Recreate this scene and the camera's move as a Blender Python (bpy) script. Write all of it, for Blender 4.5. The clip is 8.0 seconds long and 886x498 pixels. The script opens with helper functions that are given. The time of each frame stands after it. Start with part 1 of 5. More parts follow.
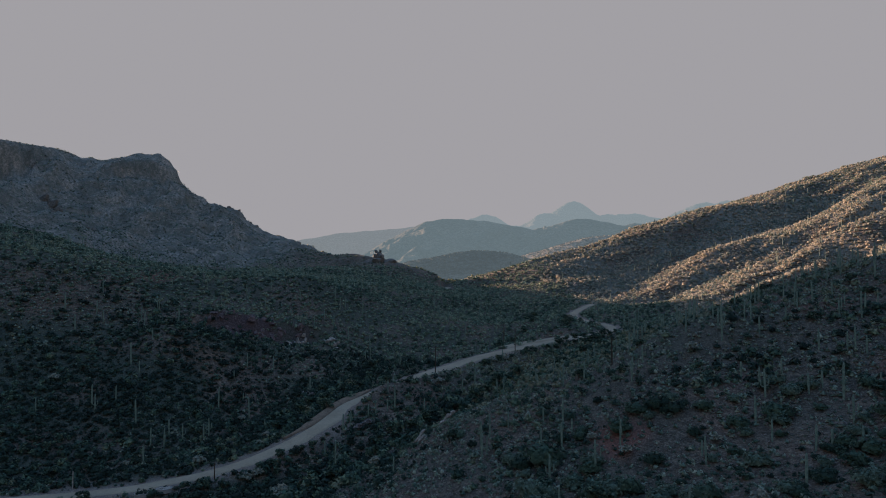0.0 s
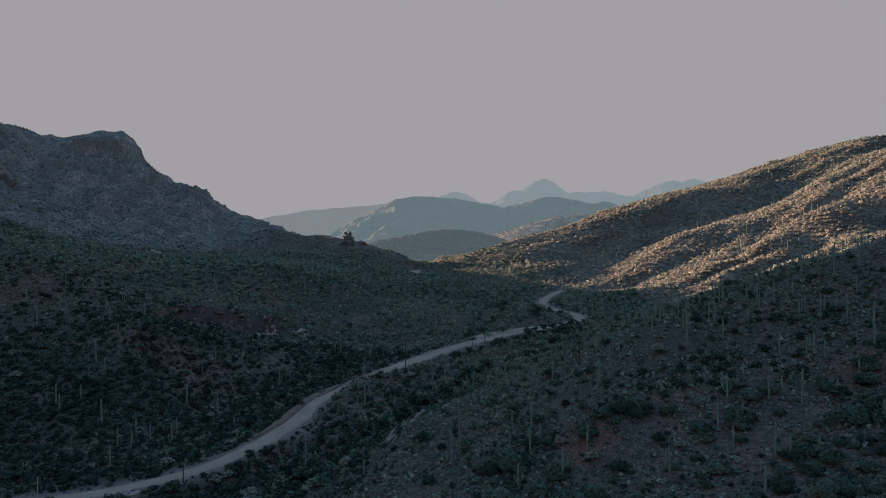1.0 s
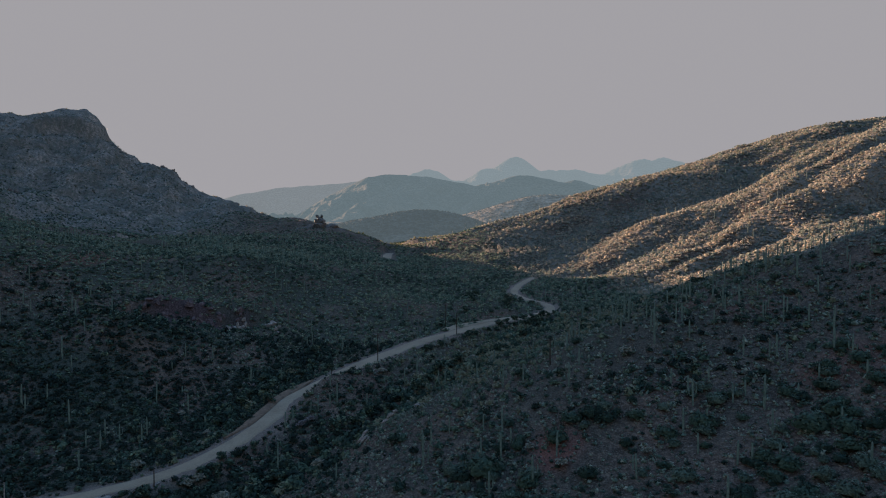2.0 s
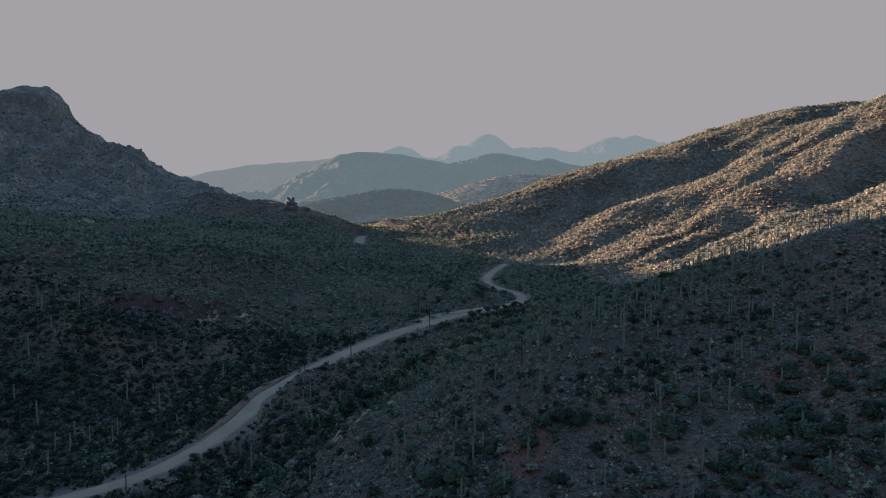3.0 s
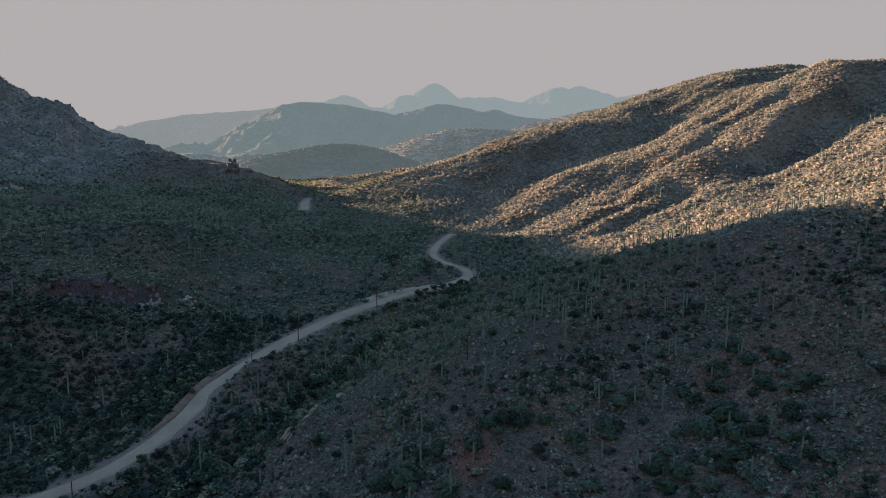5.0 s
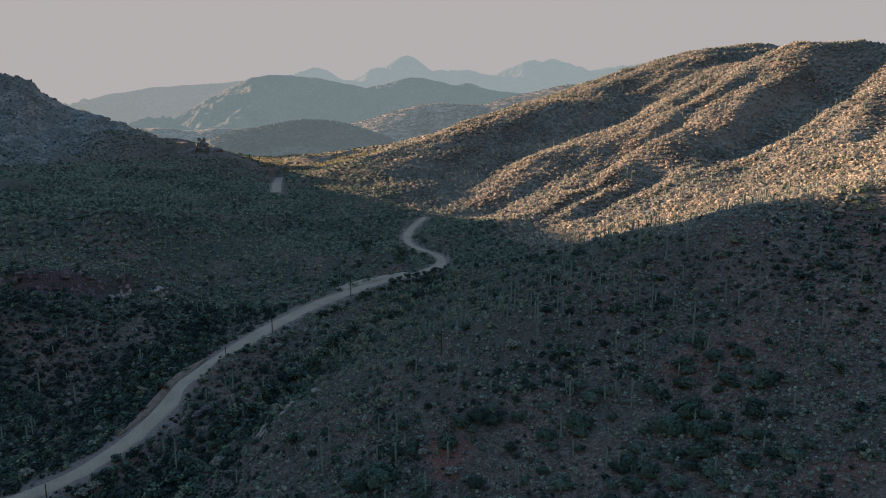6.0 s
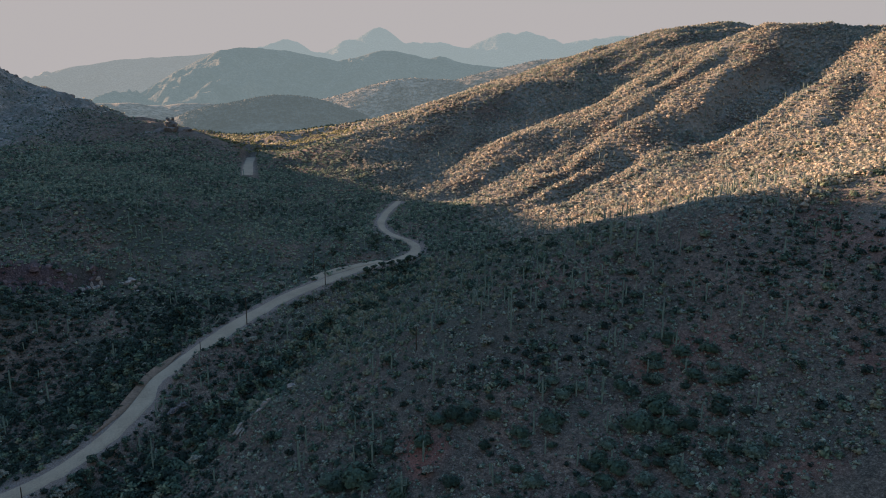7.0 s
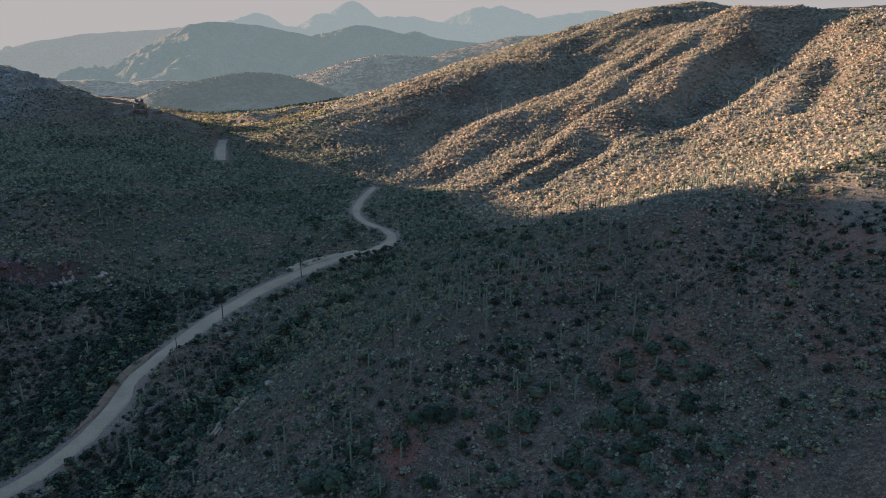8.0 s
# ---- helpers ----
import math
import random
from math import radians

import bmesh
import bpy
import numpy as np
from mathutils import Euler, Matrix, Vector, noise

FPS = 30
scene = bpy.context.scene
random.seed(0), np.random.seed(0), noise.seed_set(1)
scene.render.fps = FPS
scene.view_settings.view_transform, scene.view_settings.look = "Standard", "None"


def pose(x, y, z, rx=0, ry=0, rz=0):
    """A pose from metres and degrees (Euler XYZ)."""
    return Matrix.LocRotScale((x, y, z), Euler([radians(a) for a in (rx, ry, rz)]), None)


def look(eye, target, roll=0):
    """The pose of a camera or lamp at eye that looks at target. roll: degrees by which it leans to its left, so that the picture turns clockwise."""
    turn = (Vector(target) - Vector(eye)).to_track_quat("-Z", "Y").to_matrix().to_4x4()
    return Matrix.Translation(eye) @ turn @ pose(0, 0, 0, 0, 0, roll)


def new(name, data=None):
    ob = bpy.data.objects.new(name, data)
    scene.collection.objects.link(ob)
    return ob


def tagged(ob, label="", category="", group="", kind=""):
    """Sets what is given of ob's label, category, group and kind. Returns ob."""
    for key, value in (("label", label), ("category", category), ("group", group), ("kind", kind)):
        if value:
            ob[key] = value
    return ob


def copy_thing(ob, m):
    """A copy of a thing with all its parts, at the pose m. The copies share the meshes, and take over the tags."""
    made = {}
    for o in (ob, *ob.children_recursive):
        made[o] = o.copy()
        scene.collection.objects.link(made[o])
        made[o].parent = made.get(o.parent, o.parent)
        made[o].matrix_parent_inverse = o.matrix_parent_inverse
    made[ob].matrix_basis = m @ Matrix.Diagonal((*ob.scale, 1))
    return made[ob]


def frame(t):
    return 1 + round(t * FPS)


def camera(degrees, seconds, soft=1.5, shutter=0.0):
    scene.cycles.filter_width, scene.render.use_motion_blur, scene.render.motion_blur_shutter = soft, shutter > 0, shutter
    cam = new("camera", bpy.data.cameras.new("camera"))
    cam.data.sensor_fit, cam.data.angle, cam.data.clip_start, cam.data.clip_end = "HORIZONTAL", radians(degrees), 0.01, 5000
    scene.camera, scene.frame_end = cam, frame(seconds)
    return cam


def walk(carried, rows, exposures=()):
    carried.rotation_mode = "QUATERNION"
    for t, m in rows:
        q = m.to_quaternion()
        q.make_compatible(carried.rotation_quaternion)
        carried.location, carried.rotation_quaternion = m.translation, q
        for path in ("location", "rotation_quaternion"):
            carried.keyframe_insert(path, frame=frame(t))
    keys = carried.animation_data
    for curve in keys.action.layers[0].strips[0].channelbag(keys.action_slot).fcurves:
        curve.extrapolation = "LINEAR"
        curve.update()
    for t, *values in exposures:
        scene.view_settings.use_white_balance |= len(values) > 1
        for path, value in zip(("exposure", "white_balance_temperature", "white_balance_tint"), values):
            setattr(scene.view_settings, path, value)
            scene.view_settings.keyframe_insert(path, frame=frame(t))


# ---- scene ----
cam = camera(65.69, 8.0, soft=1.0)
PATH = [
    (0.0, 0.00, -0.00, 50.00, 2.533, 0.233),
    (0.5, 0.03, -0.03, 52.96, 1.516, -1.026),
    (1.0, 0.06, -0.06, 55.92, 0.537, -2.237),
    (1.5, 0.08, -0.09, 58.88, -0.425, -3.411),
    (2.0, 0.12, -0.12, 61.84, -1.384, -4.560),
    (2.5, 0.15, -0.14, 64.80, -2.355, -5.692),
    (3.0, 0.18, -0.16, 67.76, -3.345, -6.814),
    (3.5, 0.22, -0.18, 70.74, -4.361, -7.931),
    (4.0, 0.25, -0.20, 73.72, -5.407, -9.046),
    (4.5, 0.29, -0.22, 76.71, -6.480, -10.160),
    (5.0, 0.33, -0.23, 79.70, -7.579, -11.275),
    (5.5, 0.37, -0.25, 82.70, -8.695, -12.387),
    (6.0, 0.41, -0.26, 85.70, -9.819, -13.494),
    (6.5, 0.45, -0.27, 88.71, -10.937, -14.590),
    (7.0, 0.49, -0.27, 91.71, -12.033, -15.667),
    (7.5, 0.54, -0.28, 94.70, -13.087, -16.718),
    (8.0, 0.59, -0.28, 97.68, -14.075, -17.732),
]
walk(cam, [(t, pose(x, y, z, 90 + pitch, 0, yaw)) for t, x, y, z, pitch, yaw in PATH],
     exposures=[(0.0, 2.2, 6200, 10), (3.2, 2.25, 6200, 10), (4.2, 2.42, 6500, 10), (6.0, 2.5, 6550, 10), (8.0, 2.6, 6550, 10)])

# ---- sky and sun: a low sun behind the western ridge ----
SUN_AZ, SUN_EL = -33.0, 8.0          # degrees from +y towards +x, and above the horizon
world = bpy.data.worlds.new("sky")
scene.world = world
world.use_nodes = True
wn, wl = world.node_tree.nodes, world.node_tree.links
wn.clear()
sky = wn.new("ShaderNodeTexSky")
sky.sky_type = "NISHITA"
sky.sun_disc = False
sky.sun_elevation = radians(SUN_EL)
sky.sun_rotation = radians(SUN_AZ)
sky.altitude, sky.air_density, sky.dust_density, sky.ozone_density = 700, 1.0, 1.6, 2.3
gain = wn.new("ShaderNodeVectorMath")
gain.operation = "SCALE"
gain.inputs["Scale"].default_value = 0.11
top = wn.new("ShaderNodeVectorMath")      # the thin bright haze never gets lighter than this grey
top.operation = "MINIMUM"
top.inputs[1].default_value = (0.0807, 0.0761, 0.0772)
back = wn.new("ShaderNodeBackground")
out = wn.new("ShaderNodeOutputWorld")
wl.new(sky.outputs[0], gain.inputs[0])
wl.new(gain.outputs[0], top.inputs[0])
# the clear dome overhead stays blue and feeds the shade
way_up = wn.new("ShaderNodeTexCoord")
split = wn.new("ShaderNodeSeparateXYZ")
lift = wn.new("ShaderNodeMapRange")
lift.interpolation_type = "SMOOTHSTEP"
lift.inputs["From Min"].default_value, lift.inputs["From Max"].default_value = 0.42, 0.85
dome = wn.new("ShaderNodeMix")
dome.data_type = "RGBA"
wl.new(way_up.outputs["Generated"], split.inputs[0])
wl.new(split.outputs[2], lift.inputs["Value"])
wl.new(lift.outputs[0], dome.inputs[0])
wl.new(top.outputs[0], dome.inputs[6])
calm = wn.new("ShaderNodeVectorMath")
calm.operation = "MULTIPLY"
calm.inputs[1].default_value = (0.76, 0.87, 0.95)
wl.new(gain.outputs[0], calm.inputs[0])
wl.new(calm.outputs[0], dome.inputs[7])
wl.new(dome.outputs[2], back.inputs["Color"])
wl.new(back.outputs[0], out.inputs["Surface"])
lamp = bpy.data.lights.new("sun", "SUN")
lamp.energy, lamp.angle, lamp.color = 3.7, radians(0.53), (1.0, 0.62, 0.41)
sun = new("sun", lamp)
a, e = radians(SUN_AZ), radians(SUN_EL)
to_sun = Vector((math.sin(a) * math.cos(e), math.cos(a) * math.cos(e), math.sin(e)))
sun.matrix_world = look(to_sun * 1000 + Vector((0, 300, 300)), (0, 300, 300))

# ---- noise on arrays ----
def lattice(ix, iy, seed):
    h = (ix.astype(np.int64) * 374761393 + iy.astype(np.int64) * 668265263 + seed * 1274126177) & 0xFFFFFFFF
    h = ((h ^ (h >> 13)) * 1274126177) & 0xFFFFFFFF
    return ((h ^ (h >> 16)) & 0xFFFF) / 32767.5 - 1.0


def grain(x, y, size, seed=0):
    """Smooth noise from -1 to 1 with lumps of the given size in metres."""
    u, v = x / size, y / size
    i, j = np.floor(u), np.floor(v)
    f, g = u - i, v - j
    f, g = f * f * f * (f * (f * 6 - 15) + 10), g * g * g * (g * (g * 6 - 15) + 10)
    n00, n10 = lattice(i, j, seed), lattice(i + 1, j, seed)
    n01, n11 = lattice(i, j + 1, seed), lattice(i + 1, j + 1, seed)
    return (n00 * (1 - f) + n10 * f) * (1 - g) + (n01 * (1 - f) + n11 * f) * g


def rough(x, y, size, octaves=4, seed=0):
    total, amp = 0.0, 1.0
    for k in range(octaves):
        total = total + amp * grain(x + 17.3 * k, y - 9.1 * k, size / 2**k, seed + k)
        amp *= 0.5
    return total


def ridged(x, y, size, octaves=4, seed=0):
    total, amp = 0.0, 1.0
    for k in range(octaves):
        total = total + amp * (1 - 2 * np.abs(grain(x + 31.7 * k, y + 11.9 * k, size / 2**k, seed + k)))
        amp *= 0.5
    return total


def smooth(a, b, v):
    t = np.clip((v - a) / (b - a), 0, 1)
    return t * t * (3 - 2 * t)


# ---- the lie of the land: crest, gully and foot lines (x, y, height) ----
ROAD = [(-190, 140, -2), (-140, 146, -0.5), (-110, 150, 0.8), (-85, 153, 2), (-70, 156, 2.9), (-56.5, 161, 4.3), (-48, 165.5, 6), (-41, 172.5, 7.9), (-36, 180, 9.5),
        (-31.5, 190, 11.4), (-27.5, 203, 13.5), (-20, 214.5, 15.2), (-13, 225, 16.6), (-6, 236, 17.8), (1, 243.5, 19), (10, 252, 20.9), (21, 259, 22.7), (33, 266, 24.6), (42, 269.5, 25.8),
        (50, 270, 27), (57, 270, 28.1), (65, 276, 29.1), (69.5, 286, 30.1), (67.5, 296, 30.8)]
ROAD += [(62, 309, 31.4), (60.5, 320, 32), (62, 335, 33), (67.5, 354, 33.9), (76, 372, 35.2), (82, 384, 36)]
TRACK = [(96, 412.5, 38.8), (85, 417, 38.5), (75, 420.7, 38.4), (58, 424, 38.2), (48, 426, 38.1)]
LAND = {
    "wash": [(-160, 105, -10), (-110, 110, -8), (-60, 130, -3), (-33, 150, 3), (-19, 165, 6.3), (-5, 183, 9.3), (3, 198, 11.6), (20, 213, 17), (38, 234, 20.5), (60, 256, 26)],
    "slope_foot": [(-40, 70, 4), (0, 100, 11), (0, 134, 14), (-6.5, 163, 12), (0, 168, 16), (12, 182, 18), (36, 207, 23), (66, 245, 29.5)],
    "slope_middle": [(40, 30, 24), (60, 80, 24), (50, 116, 22.7), (30, 127, 20.3), (40, 134, 27), (63, 138, 32), (50, 149, 33.5), (56, 161, 38.5), (30, 158, 27), (13, 157, 21.5), (24, 180, 23), (46, 198, 27), (85, 235, 36)],
    "slope_upper": [(100, 50, 40), (90, 80, 34), (78, 118, 30.5), (92, 145, 42), (84, 150, 42.5), (64, 160, 40), (110, 118, 44.5), (135, 110, 57)],
    "near_crest": [(103, 235, 42), (118, 208, 51), (120, 165, 61.5), (134, 154, 62), (147, 158, 67), (159, 160, 71.5), (183, 150, 77), (230, 120, 90), (300, 60, 108)],
    "near_gully": [(88, 268, 33), (105, 255, 36), (128, 232, 45), (150, 205, 55), (175, 195, 63), (215, 190, 74), (280, 170, 93)],
    "spur_d": [(131, 245, 46), (167, 250, 53.5), (196, 267, 59), (243, 285, 75.5), (305, 312, 104), (362, 334, 127)],
    "gully_c": [(105, 290, 35), (150, 272, 46), (188, 280, 57), (219, 296, 63.5), (268, 328, 77), (308, 344, 91), (346, 362, 114)],
    "spur_c": [(166, 292, 47), (200, 310, 60), (246, 345, 82), (288, 376, 106), (332, 380, 127), (312, 399, 119)],
    "gully_b": [(120, 315, 36), (163, 318, 50), (190, 325, 56), (214, 337, 67)],
    "spur_b_low": [(146, 340, 49), (185, 350, 64), (222, 360, 80), (265, 385, 100)],
    "gully_a_low": [(115, 380, 38), (160, 390, 54), (205, 398, 70)],
    "spur_b": [(95, 395, 38), (124, 425, 46), (166, 435, 69), (225, 430, 87), (274, 440, 109), (319, 440, 128), (349, 415, 144)],
    "gully_a": [(80, 454, 46.5), (116, 470, 53), (160, 462, 60), (201, 475, 75), (251, 485, 88), (301, 505, 108)],
    "spur_a": [(17, 560, 50), (46, 540, 57), (70, 500, 56), (90, 540, 69), (136, 545, 82), (186, 556, 101), (216, 560, 110), (271, 583, 120), (341, 600, 141), (394, 605, 158), (480, 620, 169)],
    "spur_a_small": [(234, 506, 97), (254, 527, 106), (276, 552, 115)],
    "hill_top": [(349, 415, 147), (399, 420, 144), (449, 430, 140), (489, 420, 134), (600, 420, 138)],
    "hill_back": [(60, 640, 44), (150, 660, 72), (260, 700, 107), (413, 878, 150), (560, 720, 165), (700, 600, 170), (420, 520, 142)],
    "far_valley": [(24, 800, 38), (-22, 1060, 40), (-60, 900, 40), (120, 900, 62), (230, 1090, 70), (0, 700, 42)],
    "left_crest": [(-242, 370, 79), (-216, 380, 73), (-194, 390, 63), (-164, 400, 55), (-144, 450, 53), (-119, 500, 56), (-87, 560, 59)],
    "left_body": [(-150, 264, 56), (-118, 244, 35), (-89, 236, 34), (-58, 267, 27), (-36, 311, 34.5), (-83, 296, 43), (-64, 326, 52), (-138, 334, 56), (-19, 380, 44)],
    "left_foot": [(-170, 200, 26), (-110, 222, 26), (-78, 222, 18), (-88, 203, 13.2), (-62, 210, 10), (-85, 189, 8), (-99, 175, 5)],
    "road_ditch": [(-46, 198, 9.5), (-36, 224, 14.5), (-22, 250, 18), (0, 275, 20.5), (25, 290, 23.5), (40, 339, 28.5), (60, 420, 37), (30, 470, 40)],
    "bend_knoll": [(38, 288, 29), (47, 297, 32), (46, 312, 32.5)],
    "road_bank": [(-13, 186, 13.2), (-23, 198, 14.8), (-19.8, 203, 17.4), (-15, 208.5, 18.4), (-9, 214.5, 18.9), (-3, 221, 19.4), (4, 229, 19.6), (11, 238, 20.2)],
    "left_shelf": [(22, 350, 32), (5, 310, 29.5), (5, 420, 40), (-20, 480, 47), (-105, 675, 62)],
    "bluff_foot": [(-418, 640, 100), (-394, 740, 99), (-348, 697, 87), (-272, 660, 66), (-199, 620, 57.5), (-167, 700, 62)],
    "bluff_dip": [(-200, 480, 55), (-280, 500, 68), (-330, 430, 84)],
    "bluff_face": [(-470, 790, 145), (-430, 800, 128), (-380, 820, 120), (-330, 800, 96), (-280, 820, 92), (-230, 820, 76)],
    "bluff_crest": [(-781, 900, 288), (-682, 900, 260), (-591, 900, 230), (-558, 920, 220), (-520, 938, 215), (-500, 945, 213), (-487, 950, 201), (-468, 952, 216), (-432, 955, 229.5), (-400, 960, 229.5), (-386, 960, 219),
                    (-374, 960, 172), (-350, 950, 160), (-324, 945, 146), (-281, 930, 131), (-237, 930, 110), (-200, 930, 105), (-166, 880, 82), (-118, 800, 75.5), (-80, 700, 73), (-55, 670, 68), (-26, 640, 58), (0, 590, 46)],
    "bluff_back": [(-380, 1200, 110), (-200, 1150, 55), (-700, 1250, 170), (-120, 980, 60)],
    "rim": [(-800, 500, 170), (-500, 300, 115), (-350, 150, 75), (-250, 90, 30), (-220, 260, 64), (-200, -150, 0), (0, 0, 14), (0, -300, 25), (300, -200, 110), (500, 100, 150),
            (-900, -600, 60), (900, -600, 160), (1100, 600, 190), (900, 1300, 120), (0, 1500, 40), (-900, 1700, 90), (-2600, 1000, 200), (2600, 1000, 200), (-2500, -2500, 80), (2500, -2500, 80),
            (-2500, 3800, 60), (2500, 3800, 60), (0, 3000, 40)],
}


# side gullies and ribs cut into the sunlit hill: line, depth (negative: a rib) and half width
CUTS = [
    ([(138, 336), (172, 344), (198, 352)], 4.0, 9),
    ([(150, 313), (174, 323), (198, 334)], 4.5, 8),
    ([(150, 324), (184, 335)], -2.0, 7),
    ([(225, 436), (267, 425), (305, 442)], 5.5, 12),
    ([(240, 320), (270, 338)], 2.5, 8),
    ([(240, 300), (262, 308), (292, 322)], -3.0, 9),
    ([(262, 262), (290, 276), (318, 300)], 4.0, 9),
    ([(168, 356), (186, 373), (204, 384), (222, 385), (240, 387)], 4.5, 8),
    ([(250, 336), (268, 350), (284, 360), (306, 364)], 5.0, 8),
    ([(250, 350), (266, 362), (288, 374), (312, 377)], -3.0, 7),
    ([(150, 505), (190, 512), (230, 520)], 3.5, 10),
    ([(235, 386), (262, 393), (300, 402)], 3.5, 8),
]


def chain(points, step):
    """Points every few metres along a line."""
    rows = []
    for p, q in zip(points, points[1:]):
        p, q = np.array(p, float), np.array(q, float)
        n = max(1, int(np.hypot(*(q - p)[:2]) / step))
        rows += [p + (q - p) * k / n for k in range(n)]
    return np.array(rows + [np.array(points[-1], float)])


knots = [chain(line, 40) if name != "rim" else np.array(line, float) for name, line in LAND.items()]
knots = np.concatenate(knots + [chain(ROAD, 14), chain(TRACK, 14), np.array([(35, 470, 40.5), (15, 520, 41.5), (0, 570, 42.6)])])
keep = [0]
for n in range(1, len(knots)):
    if np.hypot(*(knots[keep, :2] - knots[n, :2]).T).min() > 5:
        keep.append(n)
knots = knots[keep]


def reach(a, b):
    return np.sqrt(((a[:, None] - b[None]) ** 2).sum(-1) + 36.0)


count = len(knots)
system = np.zeros((count + 3, count + 3))
system[:count, :count] = reach(knots[:, :2], knots[:, :2]) - np.eye(count) * 1.5
system[:count, count:] = np.c_[np.ones(count), knots[:, :2] / 500]
system[count:, :count] = system[:count, count:].T
weight = np.linalg.solve(system, np.r_[knots[:, 2], np.zeros(3)])
SADDLE = [(-2, 486, 43.2), (-1.5, 520, 42.7), (-1, 560, 42.6), (0, 600, 42.5), (1, 640, 42.2), (2, 668, 41.5)]
road_line = chain(ROAD, 2.0)
saddle_line = chain(SADDLE, 2.0)
for n in range(3):          # ease the corners of the road
    road_line[1:-1] = (road_line[:-2] + 2 * road_line[1:-1] + road_line[2:]) / 4


def to_road(x, y):
    """Distance to the road's middle, its height there, and how far along it lies."""
    both = np.concatenate([road_line, saddle_line])
    d, z, s = np.full(x.shape, 1e9), np.zeros(x.shape), np.zeros(x.shape)
    near = np.where((x > -230) & (x < 130) & (y > 100) & (y < 760))[0]
    for part_of in np.array_split(near, max(1, len(near) // 20000)):
        if len(part_of):
            gap = np.hypot(x[part_of, None] - both[None, :, 0], y[part_of, None] - both[None, :, 1])
            k = gap.argmin(1)
            d[part_of], z[part_of], s[part_of] = gap[np.arange(len(k)), k], both[k, 2], k
    return d, z, s


def rocky(x, y):
    """How much bare rock shows: 1 on the bluff, 0 on the vegetated slopes."""
    high = smooth(-40, 60, -(x + 130) * 0.5 + (y - 640) * 0.35 + 25 * grain(x, y, 60, 5))
    return np.clip(high * smooth(1250, 1050, y) * smooth(560, 640, y + 20 * grain(x, y, 40, 8)) * smooth(-130, -190, x), 0, 1)


def height(x, y):
    x, y = np.asarray(x, float).ravel(), np.asarray(y, float).ravel()
    z = np.empty(len(x))
    for part_of in np.array_split(np.arange(len(x)), max(1, len(x) // 20000)):
        p = np.c_[x[part_of], y[part_of]]
        z[part_of] = reach(p, knots[:, :2]) @ weight[:count] + np.c_[np.ones(len(p)), p / 500] @ weight[count:]
    bare = rocky(x, y)
    away = np.hypot(x - 40, y - 250)
    z += 1.1 * rough(x, y, 34, 4, 20) * smooth(0, 30, away) + 0.35 * rough(x, y, 7, 3, 30)
    z += smooth(250, 500, away) * 2.2 * ridged(x, y, 60, 3, 60)
    # ribs running down the sunlit hill, and its side gullies
    hill = smooth(105, 150, x + 0.3 * (y - 300)) * smooth(255, 290, y) * smooth(760, 640, y)
    z += hill * 1.5 * ridged(0.25 * (x + 0.2 * y), y - 0.22 * x, 27, 3, 120)
    for line, deep, half in CUTS:
        pts = chain([(*q, 0) for q in line], 4.0)
        near = np.where((x > pts[:, 0].min() - 30) & (x < pts[:, 0].max() + 30) & (y > pts[:, 1].min() - 30) & (y < pts[:, 1].max() + 30))[0]
        if len(near):
            gap = np.hypot(x[near, None] - pts[None, :, 0], y[near, None] - pts[None, :, 1]).min(1)
            z[near] -= deep * np.exp(-(gap / half) ** 2)
    # broken cliff bands and buttresses on the bluff
    step = 16.0
    level = z + 5 * rough(x, y, 70, 3, 44)
    f = level / step - np.floor(level / step)
    flute = ridged(x + 0.25 * y, y * 0.22, 26, 3, 70)
    z += bare * ((smooth(0.34, 0.52, f) - f) * step * 0.2 + (1 - 0.8 * smooth(192, 212, z)) * (4.5 * ridged(x + 0.5 * y, y * 0.5, 44, 3, 72) + 2.2 * rough(x, y, 13, 3, 90)) + (1.2 + 3.0 * smooth(-330, -400, x) * smooth(120, 160, z) * smooth(212, 196, z)) * flute * smooth(226, 210, z) + 8.0 * ridged(x, y * 0.3, 105, 2, 75) - 4.5)
    # fluted cliffs under the western rim and round the flat-topped head of the bluff
    for low_, high_, where in ((158.0, 222.0, smooth(-494, -514, x)), (178.0, 216.0, 0.7 * smooth(-455, -430, x) * smooth(-372, -384, x))):
        lean = np.clip((z + 5.5 * ridged(x, y * 0.12, 21, 3, 130) - low_) / (high_ - low_), 0, 1)
        z += bare * where * smooth(990, 940, y) * (high_ - low_) * (smooth(0.36, 0.58, lean) - lean) * 0.8
    d, zr, s = to_road(x, y)
    # small cut banks on the uphill side, the bed itself nearly flat
    bed = smooth(9.0, 4.6, d)
    z = z * (1 - bed) + (zr + 0.05 * grain(x, y, 4, 3)) * bed
    # the broken purple scarp on the left slope
    off = (y - (257 + 0.62 * (x + 84))) / 1.18 + 2.2 * grain(x, y, 7, 71) + 0.8 * grain(x, y, 3, 72)
    z += (2.4 * smooth(-1.2, 1.6, off) * smooth(14, 4, off) - 2.6 * smooth(1.2, -1.6, off) * smooth(-15, -4, off)) * smooth(-96, -84, x) * smooth(-46, -55, x)
    # a smooth grey-green knoll below the bluff
    gap = np.hypot((x + 148) / 1.15, y - 441)
    z += 4.6 * np.exp(-(gap / 10) ** 2) - 2.4 * np.exp(-((gap - 21) / 7) ** 2)
